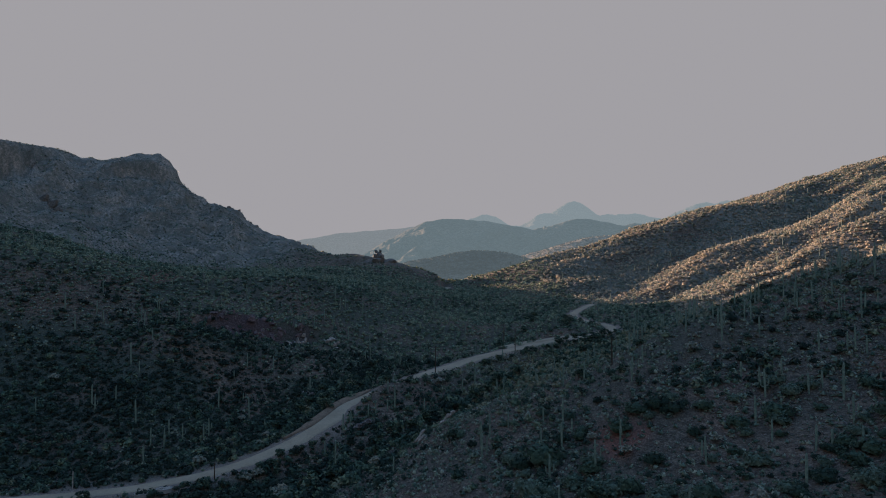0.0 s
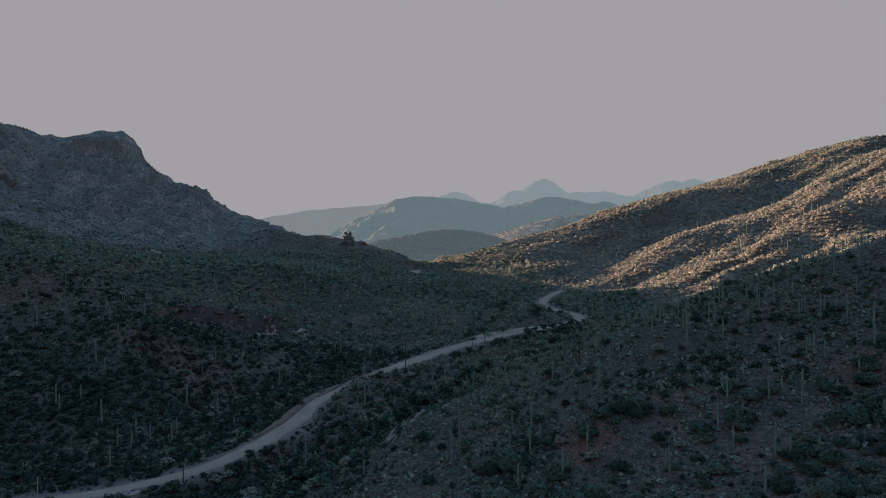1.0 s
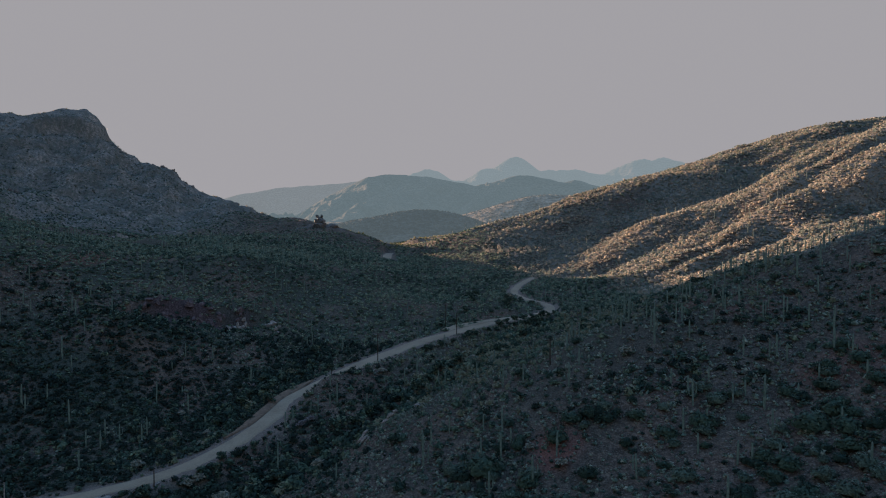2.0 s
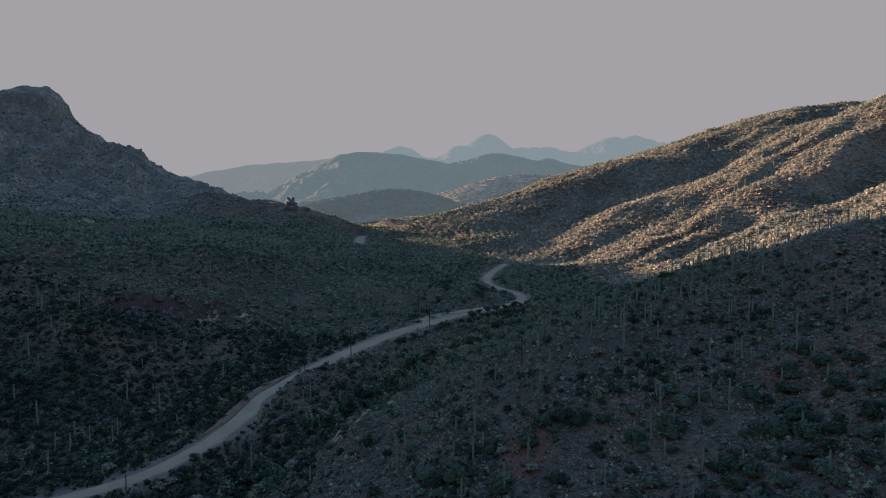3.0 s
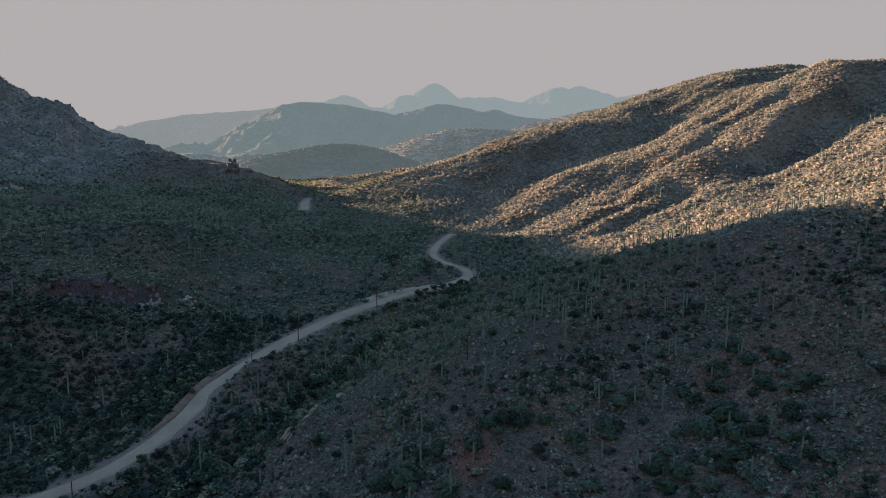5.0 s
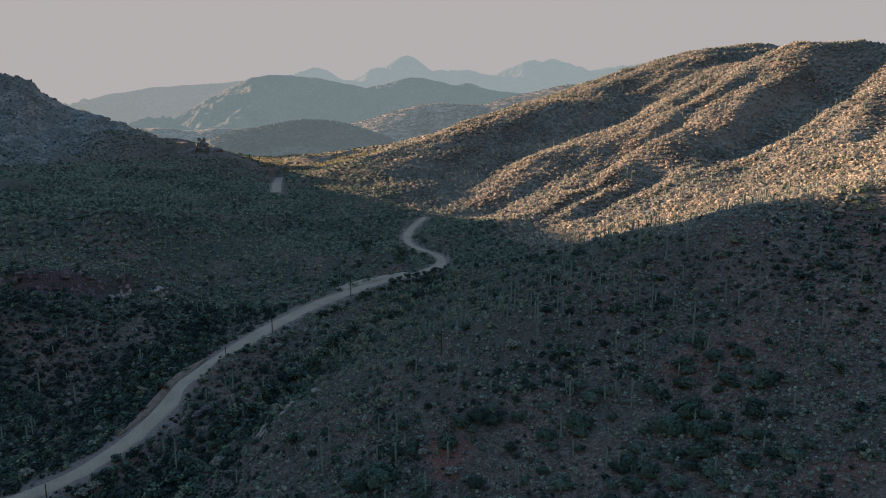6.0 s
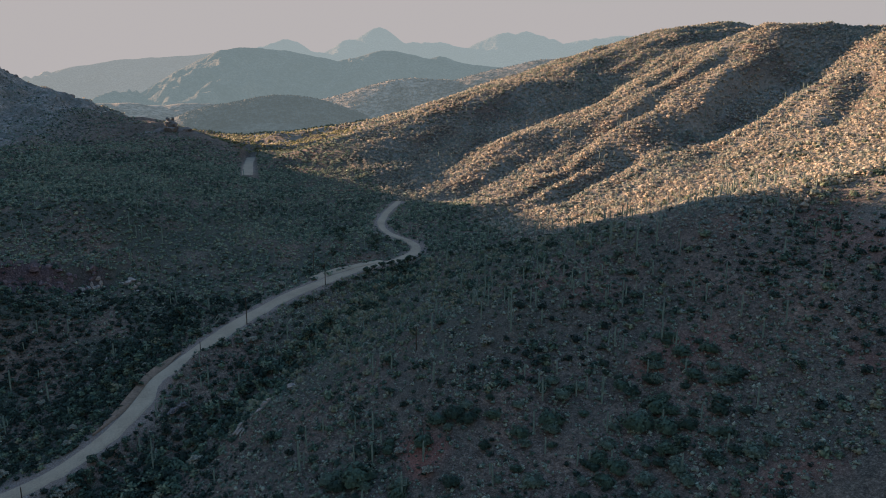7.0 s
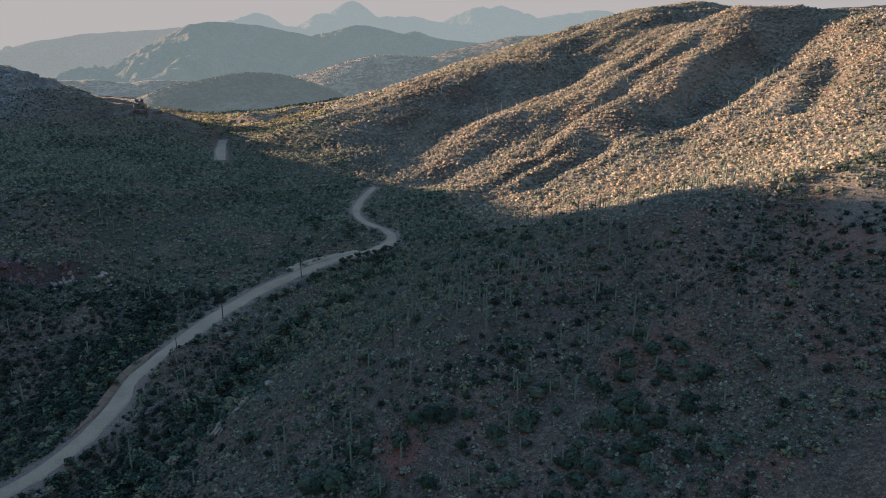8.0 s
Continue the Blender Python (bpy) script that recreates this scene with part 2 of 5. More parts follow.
    # a hump of spoil on the lower side of the road
    hump = np.array([(-25.5, 193, 0.8), (-22.5, 198, 3.3), (-19, 203, 3.7), (-15.5, 208, 2.7), (-11, 213.5, 1.0), (-5, 219, 0.6), (1.5, 227, 0.6)])
    near = np.where((x > -40) & (x < 20) & (y > 180) & (y < 245))[0]
    if len(near):
        line = chain(hump, 1.0)
        gap = np.hypot(x[near, None] - line[None, :, 0], y[near, None] - line[None, :, 1])
        k = gap.argmin(1)
        z[near] += line[k, 2] * np.exp(-(gap[np.arange(len(k)), k] / 3.0) ** 2) * (1 + 0.25 * grain(x[near], y[near], 5, 66))
    return z


# ---- materials ----
def material(name):
    m = bpy.data.materials.new(name)
    m.use_nodes = True
    return m, m.node_tree.nodes, m.node_tree.links, m.node_tree.nodes["Principled BSDF"]


def texture(nodes, links, scale, detail=4.0, roughness=0.6, kind="ShaderNodeTexNoise"):
    at = nodes.new("ShaderNodeNewGeometry")
    t = nodes.new(kind)
    t.inputs["Scale"].default_value = scale
    if kind == "ShaderNodeTexNoise":
        t.inputs["Detail"].default_value, t.inputs["Roughness"].default_value = detail, roughness
    links.new(at.outputs["Position"], t.inputs["Vector"])
    return t


def ramp(nodes, links, source, stops):
    r = nodes.new("ShaderNodeValToRGB")
    el = r.color_ramp.elements
    while len(el) < len(stops):
        el.new(0.5)
    for k, (p, c) in zip(el, stops):
        k.position, k.color = p, (*c, 1)
    links.new(source, r.inputs[0])
    return r.outputs[0]


def blend(nodes, links, fac, a, b, mode="MIX"):
    m = nodes.new("ShaderNodeMix")
    m.data_type, m.blend_type = "RGBA", mode
    for slot, v in ((0, fac), (6, a), (7, b)):
        if isinstance(v, (int, float)):
            m.inputs[slot].default_value = v
        elif isinstance(v, tuple):
            m.inputs[slot].default_value = (*v, 1)
        else:
            links.new(v, m.inputs[slot])
    return m.outputs[2]


def relief(nodes, links, bsdf, source, strength, distance):
    b = nodes.new("ShaderNodeBump")
    b.inputs["Strength"].default_value, b.inputs["Distance"].default_value = strength, distance
    links.new(source, b.inputs["Height"])
    links.new(b.outputs[0], bsdf.inputs["Normal"])


def stored(nodes, name):
    n = nodes.new("ShaderNodeAttribute")
    n.attribute_name = name
    return n.outputs["Fac"]


def make_ground():
    m, n, l, p = material("desert_ground")
    big = texture(n, l, 0.03, 5, 0.6)
    mid = texture(n, l, 0.35, 6, 0.65)
    fine = texture(n, l, 3.0, 6, 0.7)
    soil = ramp(n, l, mid.outputs[0], [(0.3, (0.0298, 0.0264, 0.0225)), (0.47, (0.0878, 0.08, 0.0675)), (0.64, (0.208, 0.196, 0.163))])
    red = ramp(n, l, big.outputs[0], [(0.42, (0.115, 0.0902, 0.0771)), (0.62, (0.205, 0.115, 0.0902))])
    soil = blend(n, l, 0.5, soil, red)
    patch = texture(n, l, 0.11, 4, 0.55)
    soil = blend(n, l, 0.8, soil, ramp(n, l, patch.outputs[0], [(0.36, (0.66, 0.63, 0.6)), (0.5, (1.0, 0.93, 0.87)), (0.64, (1.5, 1.3, 1.17))]), "MULTIPLY")
    scrub = ramp(n, l, fine.outputs[0], [(0.40, (0.0216, 0.0272, 0.0213)), (0.52, (0.0936, 0.092, 0.0798)), (0.63, (0.202, 0.196, 0.167))])
    soil = blend(n, l, 0.55, soil, scrub)
    pebble = texture(n, l, 1.1, 5, 0.72)
    soil = blend(n, l, 0.75, soil, ramp(n, l, pebble.outputs[0], [(0.38, (0.42, 0.42, 0.43)), (0.5, (1.0, 0.98, 0.97)), (0.62, (1.75, 1.68, 1.6))]), "MULTIPLY")
    rock = ramp(n, l, mid.outputs[0], [(0.3, (0.16, 0.153, 0.143)), (0.55, (0.28, 0.262, 0.243)), (0.72, (0.4, 0.37, 0.338))])
    rock = blend(n, l, 0.2, rock, ramp(n, l, fine.outputs[0], [(0.4, (0.07, 0.075, 0.07)), (0.62, (0.32, 0.28, 0.27))]))
    streak = texture(n, l, 0.045, 8, 0.72)
    squeeze = n.new("ShaderNodeMapping")
    squeeze.inputs["Scale"].default_value = (1.0, 1.0, 0.35)
    l.new(streak.inputs["Vector"].links[0].from_socket, squeeze.inputs["Vector"])
    l.new(squeeze.outputs[0], streak.inputs["Vector"])
    rock = blend(n, l, 0.75, rock, ramp(n, l, streak.outputs[0], [(0.38, (0.4, 0.42, 0.42)), (0.5, (0.95, 0.95, 0.93)), (0.62, (1.7, 1.58, 1.5))]), "MULTIPLY")
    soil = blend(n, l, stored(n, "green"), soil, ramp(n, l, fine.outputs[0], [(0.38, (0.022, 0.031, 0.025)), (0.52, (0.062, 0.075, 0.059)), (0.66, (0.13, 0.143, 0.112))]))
    # lighter tone for the sunlit hill, its brightness put into the colour
    soil = blend(n, l, stored(n, "sunlit_hill"), soil, ramp(n, l, fine.outputs[0], [(0.36, (0.1, 0.105, 0.09)), (0.52, (0.21, 0.205, 0.172)), (0.66, (0.33, 0.3, 0.25))]))
    tuft = texture(n, l, 0.32, 7, 0.8)
    rock = blend(n, l, ramp(n, l, tuft.outputs[0], [(0.4, (0.0, 0.0, 0.0)), (0.56, (0.8, 0.8, 0.8))]), rock, ramp(n, l, fine.outputs[0], [(0.4, (0.05, 0.066, 0.056)), (0.62, (0.15, 0.172, 0.142))]))
    col = blend(n, l, stored(n, "bare"), soil, rock)
    col = blend(n, l, stored(n, "scar"), col, ramp(n, l, fine.outputs[0], [(0.38, (0.03, 0.023, 0.025)), (0.52, (0.085, 0.062, 0.064)), (0.64, (0.2, 0.152, 0.15))]))
    col = blend(n, l, stored(n, "rust"), col, ramp(n, l, fine.outputs[0], [(0.35, (0.11, 0.05, 0.04)), (0.52, (0.22, 0.1, 0.078)), (0.68, (0.34, 0.17, 0.13))]))
    col = blend(n, l, stored(n, "verge"), col, ramp(n, l, fine.outputs[0], [(0.35, (0.1, 0.082, 0.07)), (0.65, (0.3, 0.25, 0.215))]))
    l.new(col, p.inputs["Base Color"])
    p.inputs["Roughness"].default_value = 0.95
    p.inputs["Specular IOR Level"].default_value = 0.2
    relief(n, l, p, fine.outputs[0], 0.8, 0.5)
    return m


def make_dirt():
    m, n, l, p = material("graded_dirt")
    big, fine = texture(n, l, 0.12, 4, 0.6), texture(n, l, 2.2, 6, 0.7)
    col = ramp(n, l, big.outputs[0], [(0.35, (0.235, 0.195, 0.14)), (0.65, (0.335, 0.285, 0.21))])
    col = blend(n, l, 0.35, col, ramp(n, l, fine.outputs[0], [(0.35, (0.155, 0.124, 0.09)), (0.65, (0.4, 0.338, 0.25))]))
    l.new(col, p.inputs["Base Color"])
    p.inputs["Roughness"].default_value = 0.92
    p.inputs["Specular IOR Level"].default_value = 0.25
    relief(n, l, p, fine.outputs[0], 0.4, 0.1)
    return m


def make_leaf(name, stops, through_light=0.5):
    """Foliage whose colour runs over the given stops from plant to plant."""
    m, n, l, p = material(name)
    col = ramp(n, l, stored(n, "tint"), stops)
    fine = texture(n, l, 1.6, 4, 0.7)
    dim = ramp(n, l, fine.outputs[0], [(0.3, (0.6, 0.6, 0.6)), (0.7, (1.25, 1.25, 1.25))])
    col = blend(n, l, 1.0, col, dim, "MULTIPLY")
    l.new(col, p.inputs["Base Color"])
    p.inputs["Roughness"].default_value = 0.8
    p.inputs["Specular IOR Level"].default_value = 0.2
    trans = n.new("ShaderNodeBsdfTranslucent")
    l.new(col, trans.inputs["Color"])
    mix = n.new("ShaderNodeMixShader")
    mix.inputs[0].default_value = through_light
    l.new(p.outputs[0], mix.inputs[1])
    l.new(trans.outputs[0], mix.inputs[2])
    l.new(mix.outputs[0], n["Material Output"].inputs["Surface"])
    return m


def make_plain(name, a, b, scale, rough_value=0.85, bump=0.3):
    m, n, l, p = material(name)
    t = texture(n, l, scale, 6, 0.65)
    l.new(ramp(n, l, t.outputs[0], [(0.32, a), (0.68, b)]), p.inputs["Base Color"])
    p.inputs["Roughness"].default_value = rough_value
    p.inputs["Specular IOR Level"].default_value = 0.25
    relief(n, l, p, t.outputs[0], bump, 0.15)
    return m


def make_range(name, a, b, haze, haze_share):
    """Slopes far off, with their haze painted on as an even glow."""
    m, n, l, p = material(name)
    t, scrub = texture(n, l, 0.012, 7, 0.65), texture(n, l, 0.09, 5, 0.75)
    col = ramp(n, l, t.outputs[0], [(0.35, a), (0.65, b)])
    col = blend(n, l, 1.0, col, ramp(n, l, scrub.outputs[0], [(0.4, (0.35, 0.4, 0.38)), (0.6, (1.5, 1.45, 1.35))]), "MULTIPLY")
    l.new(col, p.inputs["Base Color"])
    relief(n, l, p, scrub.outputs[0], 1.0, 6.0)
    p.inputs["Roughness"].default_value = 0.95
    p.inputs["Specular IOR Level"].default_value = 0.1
    # painted haze: one even emission colour mixed over the whole slope
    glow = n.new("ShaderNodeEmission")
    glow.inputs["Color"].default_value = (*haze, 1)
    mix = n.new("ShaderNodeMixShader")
    mix.inputs[0].default_value = haze_share
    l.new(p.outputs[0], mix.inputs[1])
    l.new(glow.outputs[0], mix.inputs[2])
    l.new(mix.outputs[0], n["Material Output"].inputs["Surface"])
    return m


GROUND, DIRT = make_ground(), make_dirt()
SHRUB = make_leaf("desert_scrub", [(0.0, (0.04, 0.072, 0.053)), (0.25, (0.11, 0.172, 0.125)), (0.48, (0.2, 0.278, 0.2)), (0.68, (0.32, 0.352, 0.242)), (0.85, (0.175, 0.25, 0.175)), (1.0, (0.245, 0.24, 0.175))], 0.25)
SAGE = make_leaf("sage_scrub", [(0.0, (0.026, 0.047, 0.037)), (0.3, (0.08, 0.126, 0.096)), (0.55, (0.175, 0.236, 0.176)), (0.75, (0.36, 0.38, 0.29)), (0.88, (0.14, 0.197, 0.145)), (1.0, (0.2, 0.172, 0.15))], 0.22)
BUSH = make_leaf("dark_green_bush", [(0.0, (0.017, 0.032, 0.026)), (0.35, (0.036, 0.066, 0.051)), (0.65, (0.085, 0.14, 0.098)), (0.88, (0.19, 0.243, 0.15)), (1.0, (0.25, 0.24, 0.16))], 0.22)
# pale straw crowns, raised further so that they look sunlit
PALO_SUN = make_leaf("sunlit_pale_crowns", [(0.0, (0.155, 0.215, 0.185)), (0.3, (0.27, 0.31, 0.26)), (0.65, (0.4, 0.375, 0.3)), (1.0, (0.49, 0.435, 0.34))], 0.35)
DRY = make_leaf("grey_twigs", [(0.0, (0.13, 0.125, 0.13)), (0.5, (0.27, 0.26, 0.27)), (1.0, (0.4, 0.385, 0.39))], 0.3)
VALLEY = make_leaf("yellow_green_scrub", [(0.0, (0.11, 0.135, 0.07)), (0.5, (0.23, 0.245, 0.13)), (1.0, (0.37, 0.35, 0.23))], 0.4)
CACTUS = make_plain("saguaro_skin", (0.085, 0.135, 0.112), (0.2, 0.265, 0.218), 2.0, 0.7, 0.2)
BARK = make_plain("grey_bark", (0.06, 0.05, 0.04), (0.14, 0.12, 0.1), 6.0)
STONE = make_plain("brown_stone", (0.09, 0.07, 0.062), (0.25, 0.2, 0.175), 0.8, 0.9, 0.6)
CRAG = make_plain("lichened_grey_stone", (0.06, 0.06, 0.056), (0.21, 0.198, 0.182), 0.5, 0.9, 0.6)
PURPLE = make_plain("purplish_stone", (0.055, 0.042, 0.045), (0.2, 0.155, 0.16), 1.1, 0.9, 0.6)
PALE = make_plain("pale_stone", (0.14, 0.13, 0.118), (0.4, 0.372, 0.338), 2.2, 0.9, 0.6)
BERM = make_plain("brown_graded_soil", (0.1, 0.075, 0.055), (0.23, 0.17, 0.125), 1.2, 0.95, 0.5)
LOOSE = make_plain("loose_stone", (0.09, 0.078, 0.07), (0.3, 0.262, 0.235), 0.9, 0.9, 0.4)
WOOD = make_plain("weathered_pole_wood", (0.035, 0.027, 0.02), (0.085, 0.065, 0.05), 3.0)
GLASS = make_plain("grey_insulator", (0.2, 0.2, 0.2), (0.3, 0.3, 0.3), 5.0, 0.3, 0.05)


# ---- meshes from arrays ----
def mesh_of(name, verts, faces, mat, sides, shade=False, **point_values):
    me = bpy.data.meshes.new(name)
    verts, faces = np.asarray(verts, np.float32), np.asarray(faces, np.int32)
    me.vertices.add(len(verts))
    me.vertices.foreach_set("co", verts.ravel())
    me.loops.add(faces.size)
    me.loops.foreach_set("vertex_index", faces.ravel())
    me.polygons.add(len(faces))
    me.polygons.foreach_set("loop_start", np.arange(0, faces.size, sides, dtype=np.int32))
    me.polygons.foreach_set("use_smooth", np.full(len(faces), shade))
    me.update(calc_edges=True)
    for key, value in point_values.items():
        at = me.attributes.new(key, "FLOAT", "POINT")
        at.data.foreach_set("value", np.asarray(value, np.float32).ravel())
    me.materials.append(mat)
    return me


def part(name, bm, mat, parent, label=""):
    me = bpy.data.meshes.new(name)
    bm.to_mesh(me)
    bm.free()
    me.materials.append(mat)
    ob = new(name, me)
    ob.parent = parent
    return tagged(ob, label)


def sheet(xs, ys):
    gx, gy = np.meshgrid(xs, ys)
    nx, ny = len(xs), len(ys)
    i = np.arange(nx * ny).reshape(ny, nx)
    return gx.ravel(), gy.ravel(), np.stack([i[:-1, :-1], i[:-1, 1:], i[1:, 1:], i[1:, :-1]], -1).reshape(-1, 4)


def axis(stops, low, high, growth):
    """Coordinates with the given step after each stop, spreading out to low and high beyond the last and first."""
    mid = np.concatenate([np.arange(p, q, step) for (p, step), (q, _) in zip(stops, stops[1:])])
    up, down = [mid[-1]], [mid[0]]
    step = stops[-2][1]
    while up[-1] < high:
        step *= growth
        up.append(up[-1] + step)
    step = stops[0][1]
    while down[-1] > low:
        step *= growth
        down.append(down[-1] - step)
    return np.concatenate([down[:0:-1], mid, up[1:]])


# ---- the ground: one sheet to the horizon ----
xs = axis([(-600, 3.6), (-180, 2.4), (320, 4.0), (440, 0)], -4200, 4200, 1.09)
ys = axis([(70, 2.4), (560, 4.0), (700, 2.8), (970, 0)], -3000, 4700, 1.09)
gx, gy, faces = sheet(xs, ys)
gz = height(gx, gy)
bare = rocky(gx, gy)
scar = np.clip(smooth(10, 5.5, np.hypot((gx + 71 + 0.62 * (gy - 264)) / 3.0, (gy - 264 - 0.62 * (gx + 71)) / 1.18)) * smooth(-0.75, 0.15, grain(gx, gy, 6, 41)), 0, 1)
rust = 0.5 * smooth(10, 4, np.minimum(np.hypot(gx + 123, (gy - 291) * 0.5), np.hypot(gx + 147, gy - 502)) + 3 * grain(gx, gy, 6, 46)) + 0.85 * smooth(9, 2.5, np.hypot((gx - 31) * 1.3, gy - 125) + 3.5 * grain(gx, gy, 5, 42)) + 0.42 * smooth(0.4, 0.8, grain(gx, gy, 14, 43) + 0.3 * grain(gx, gy, 4, 44)) * smooth(10, 35, gx) * smooth(190, 150, gy)
road_gap = to_road(gx, gy)[0]
# green scrub cover; its dark tone also paints the shade of these slopes
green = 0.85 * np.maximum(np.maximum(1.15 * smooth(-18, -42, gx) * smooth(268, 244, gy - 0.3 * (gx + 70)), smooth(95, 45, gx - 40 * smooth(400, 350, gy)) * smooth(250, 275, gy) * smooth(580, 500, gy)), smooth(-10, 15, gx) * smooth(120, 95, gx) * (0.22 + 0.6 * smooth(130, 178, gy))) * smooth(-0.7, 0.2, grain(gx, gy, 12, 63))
# mask of the painted lighter ground, where the hill lies in sun
sunlit_hill = 0.8 * smooth(70, 130, gx - 25 * smooth(400, 350, gy) + 0.12 * (gy - 300)) * smooth(-0.8, 0.3, grain(gx, gy, 18, 64))
verge = smooth(9.0, 4.5, road_gap + 2.6 * smooth(262, 285, gy) + 1.8 * grain(gx, gy, 7, 15))
ground = new("ground", mesh_of("ground", np.c_[gx, gy, gz], faces, GROUND, 4, True, bare=bare, scar=scar, verge=verge, green=green, sunlit_hill=sunlit_hill, rust=np.clip(rust, 0, 1)))
tagged(ground, "desert valley ground of reddish brown soil with a rocky bluff", "ground", kind="structure")


# ---- the dirt road ----
def ribbon(line, half, lift, columns=13):
    line = np.asarray(line, float)
    way = np.gradient(line[:, :2], axis=0)
    way /= np.linalg.norm(way, axis=1)[:, None]
    side = np.c_[way[:, 1], -way[:, 0]]
    rows = []
    for k in np.linspace(-1, 1, columns):
        w = half + 0.5 * rough(np.arange(len(line)) * 2.0, np.full(len(line), 50.0 * np.sign(k)), 16, 3, 77)
        xy = line[:, :2] + side * (k * w)[:, None]
        z = line[:, 2] + lift + 0.1 * (1 - k * k) - (0.35 if abs(k) == 1 else 0)
        rows.append(np.c_[xy, z])
    v = np.stack(rows, 1).reshape(-1, 3)
    i = np.arange(len(line) * columns).reshape(len(line), columns)
    return v, np.stack([i[:-1, :-1], i[:-1, 1:], i[1:, 1:], i[1:, :-1]], -1).reshape(-1, 4)[:, ::-1]


along = road_line[:, 1]
v, f = ribbon(road_line, 2.8 + 0.5 * smooth(216, 232, along) - 0.7 * smooth(262, 275, along) - 0.25 * smooth(272, 285, along) - 0.4 * smooth(295, 320, along), 0.2)
tagged(new("road", mesh_of("road", v, f, DIRT, 4, True)), "pale graded dirt road winding up the valley", "road", kind="structure")
bank = road_line[(along > 176) & (along < 216)]
way = np.gradient(bank[:, :2], axis=0)
way /= np.linalg.norm(way, axis=1)[:, None]
bank = bank + np.c_[np.c_[-way[:, 1], way[:, 0]] * 4.3, np.full(len(bank), 0.12)]
v, f = ribbon(bank, 1.3 * smooth(176, 190, bank[:, 1]) * smooth(218, 206, bank[:, 1]) + 0.15, 0.35, 9)
tagged(new("road_berm", mesh_of("road_berm", v, f, BERM, 4, True)), "low brown berm of graded soil along the road", "road berm", kind="structure")
v, f = ribbon(chain([(22, 267.5, 23.3), (27, 270.7, 24.3), (34, 273.4, 25.2), (43, 275.4, 26.4), (51, 276, 27.3)], 2.0), 3.2, 0.3)
tagged(new("road_shoulder", mesh_of("road_shoulder", v, f, DIRT, 4, True)), "pale gravel shoulder beside the road bend", "road shoulder", kind="structure")
v, f = ribbon(chain(TRACK, 2.0), 1.3, 0.7)
tagged(new("dirt_track", mesh_of("dirt_track", v, f, BERM, 4, True)), "faint brown track through the scrub on the far slope", "track", kind="structure")
v, f = ribbon(saddle_line, 3.9, 0.25)
tagged(new("road_over_saddle", mesh_of("road_over_saddle", v, f, DIRT, 4, True)), "pale stretch of dirt road crossing the saddle", "road", kind="structure")

# ---- ranges far behind ----
def ridge_land(x, y, ridges, slope, base, seed, bite, quiet=150):
    """Height of land that falls away on both sides of its ridge lines; quiet: how far from a crest the relief reaches its full size."""
    top_z = np.full(x.shape, float(base))
    bend = 40 * rough(x, y, 240, 3, seed)
    off = np.full(x.shape, 1e6)
    for n, line in enumerate(ridges):
        for q in chain(line, 30):
            gap = np.hypot(x - q[0], y - q[1])
            if n == 0:
                off = np.minimum(off, gap)
            top_z = np.maximum(top_z, q[2] - slope * (np.sqrt(gap * gap + 500) - 22) + slope * 0.35 * bend * np.clip(gap / 150, 0, 1))
    lift_ = np.clip((top_z - base) / 60, 0, 1) * np.clip(off / quiet, 0.03, 1)
    return top_z + lift_ * bite * (0.6 * ridged(x, y, 150, 4, seed + 20) + 0.35 * rough(x, y, 40, 3, seed + 30) - 0.3)


def mountain_range(name, az0, az1, near, far, ridges, slope, base, mat, label, seed, bite, columns=420, rows=80):
    ga, gr = np.meshgrid(np.linspace(az0, az1, columns), np.linspace(near, far, rows))
    x, y = (gr * np.sin(np.radians(ga))).ravel(), (gr * np.cos(np.radians(ga))).ravel()
    z = ridge_land(x, y, ridges, slope, base, seed, bite)
    z = z - 90 * smooth(0.12, 0.0, (gr.ravel() - near) / (far - near))
    i = np.arange(ga.size).reshape(ga.shape)
    f = np.stack([i[:-1, :-1], i[:-1, 1:], i[1:, 1:], i[1:, :-1]], -1).reshape(-1, 4)
    ob = new(name, mesh_of(name, np.c_[x, y, z], f, mat, 4, True))
    return tagged(ob, label, "mountain", kind="structure")


def skyline(crest, away, soften, crag=0.02):
    """A crest given as bearing and rise in degrees seen from the valley, its corners eased."""
    az, el = np.array(crest).T
    a = np.arange(az[0], az[-1], 0.1)
    e = np.interp(a, az, el)
    w = np.exp(-0.5 * (np.arange(-30, 31) * 0.1 / soften) ** 2)
    e = np.convolve(np.pad(e, 30, "edge"), w / w.sum(), "valid") + crag * rough(a * 100, a * 0, 60, 4, 5)
    return [(away * math.sin(radians(p)), away * math.cos(radians(p)), 50 + away * math.tan(radians(q))) for p, q in zip(a[::3], e[::3])]


def side_spurs(crest, every, reach_, base, seed, lean=-0.35):
    """Winding spurs that run down from a crest towards the valley."""
    r_ = random.Random(seed)
    lines = []
    k = r_.randint(1, every)
    while k < len(crest) - 1:
        x0, y0, z0 = crest[k]
        ang = math.atan2(-y0, -x0) + lean * r_.uniform(0.2, 1.8)
        long_, p, line = reach_ * r_.uniform(0.55, 1.1), 0.0, []
        x1, y1 = x0, y0
        while p < 1.0:
            line.append((x1, y1, base + (z0 - 7 - base) * (1 - p) ** 0.85))
            ang += r_.uniform(-0.3, 0.3)
            x1, y1, p = x1 + math.cos(ang) * 70, y1 + math.sin(ang) * 70, p + 70 / long_
        if len(line) > 1:
            lines.append(line)
        k += r_.randint(max(2, every - 3), every + 3)
    return lines


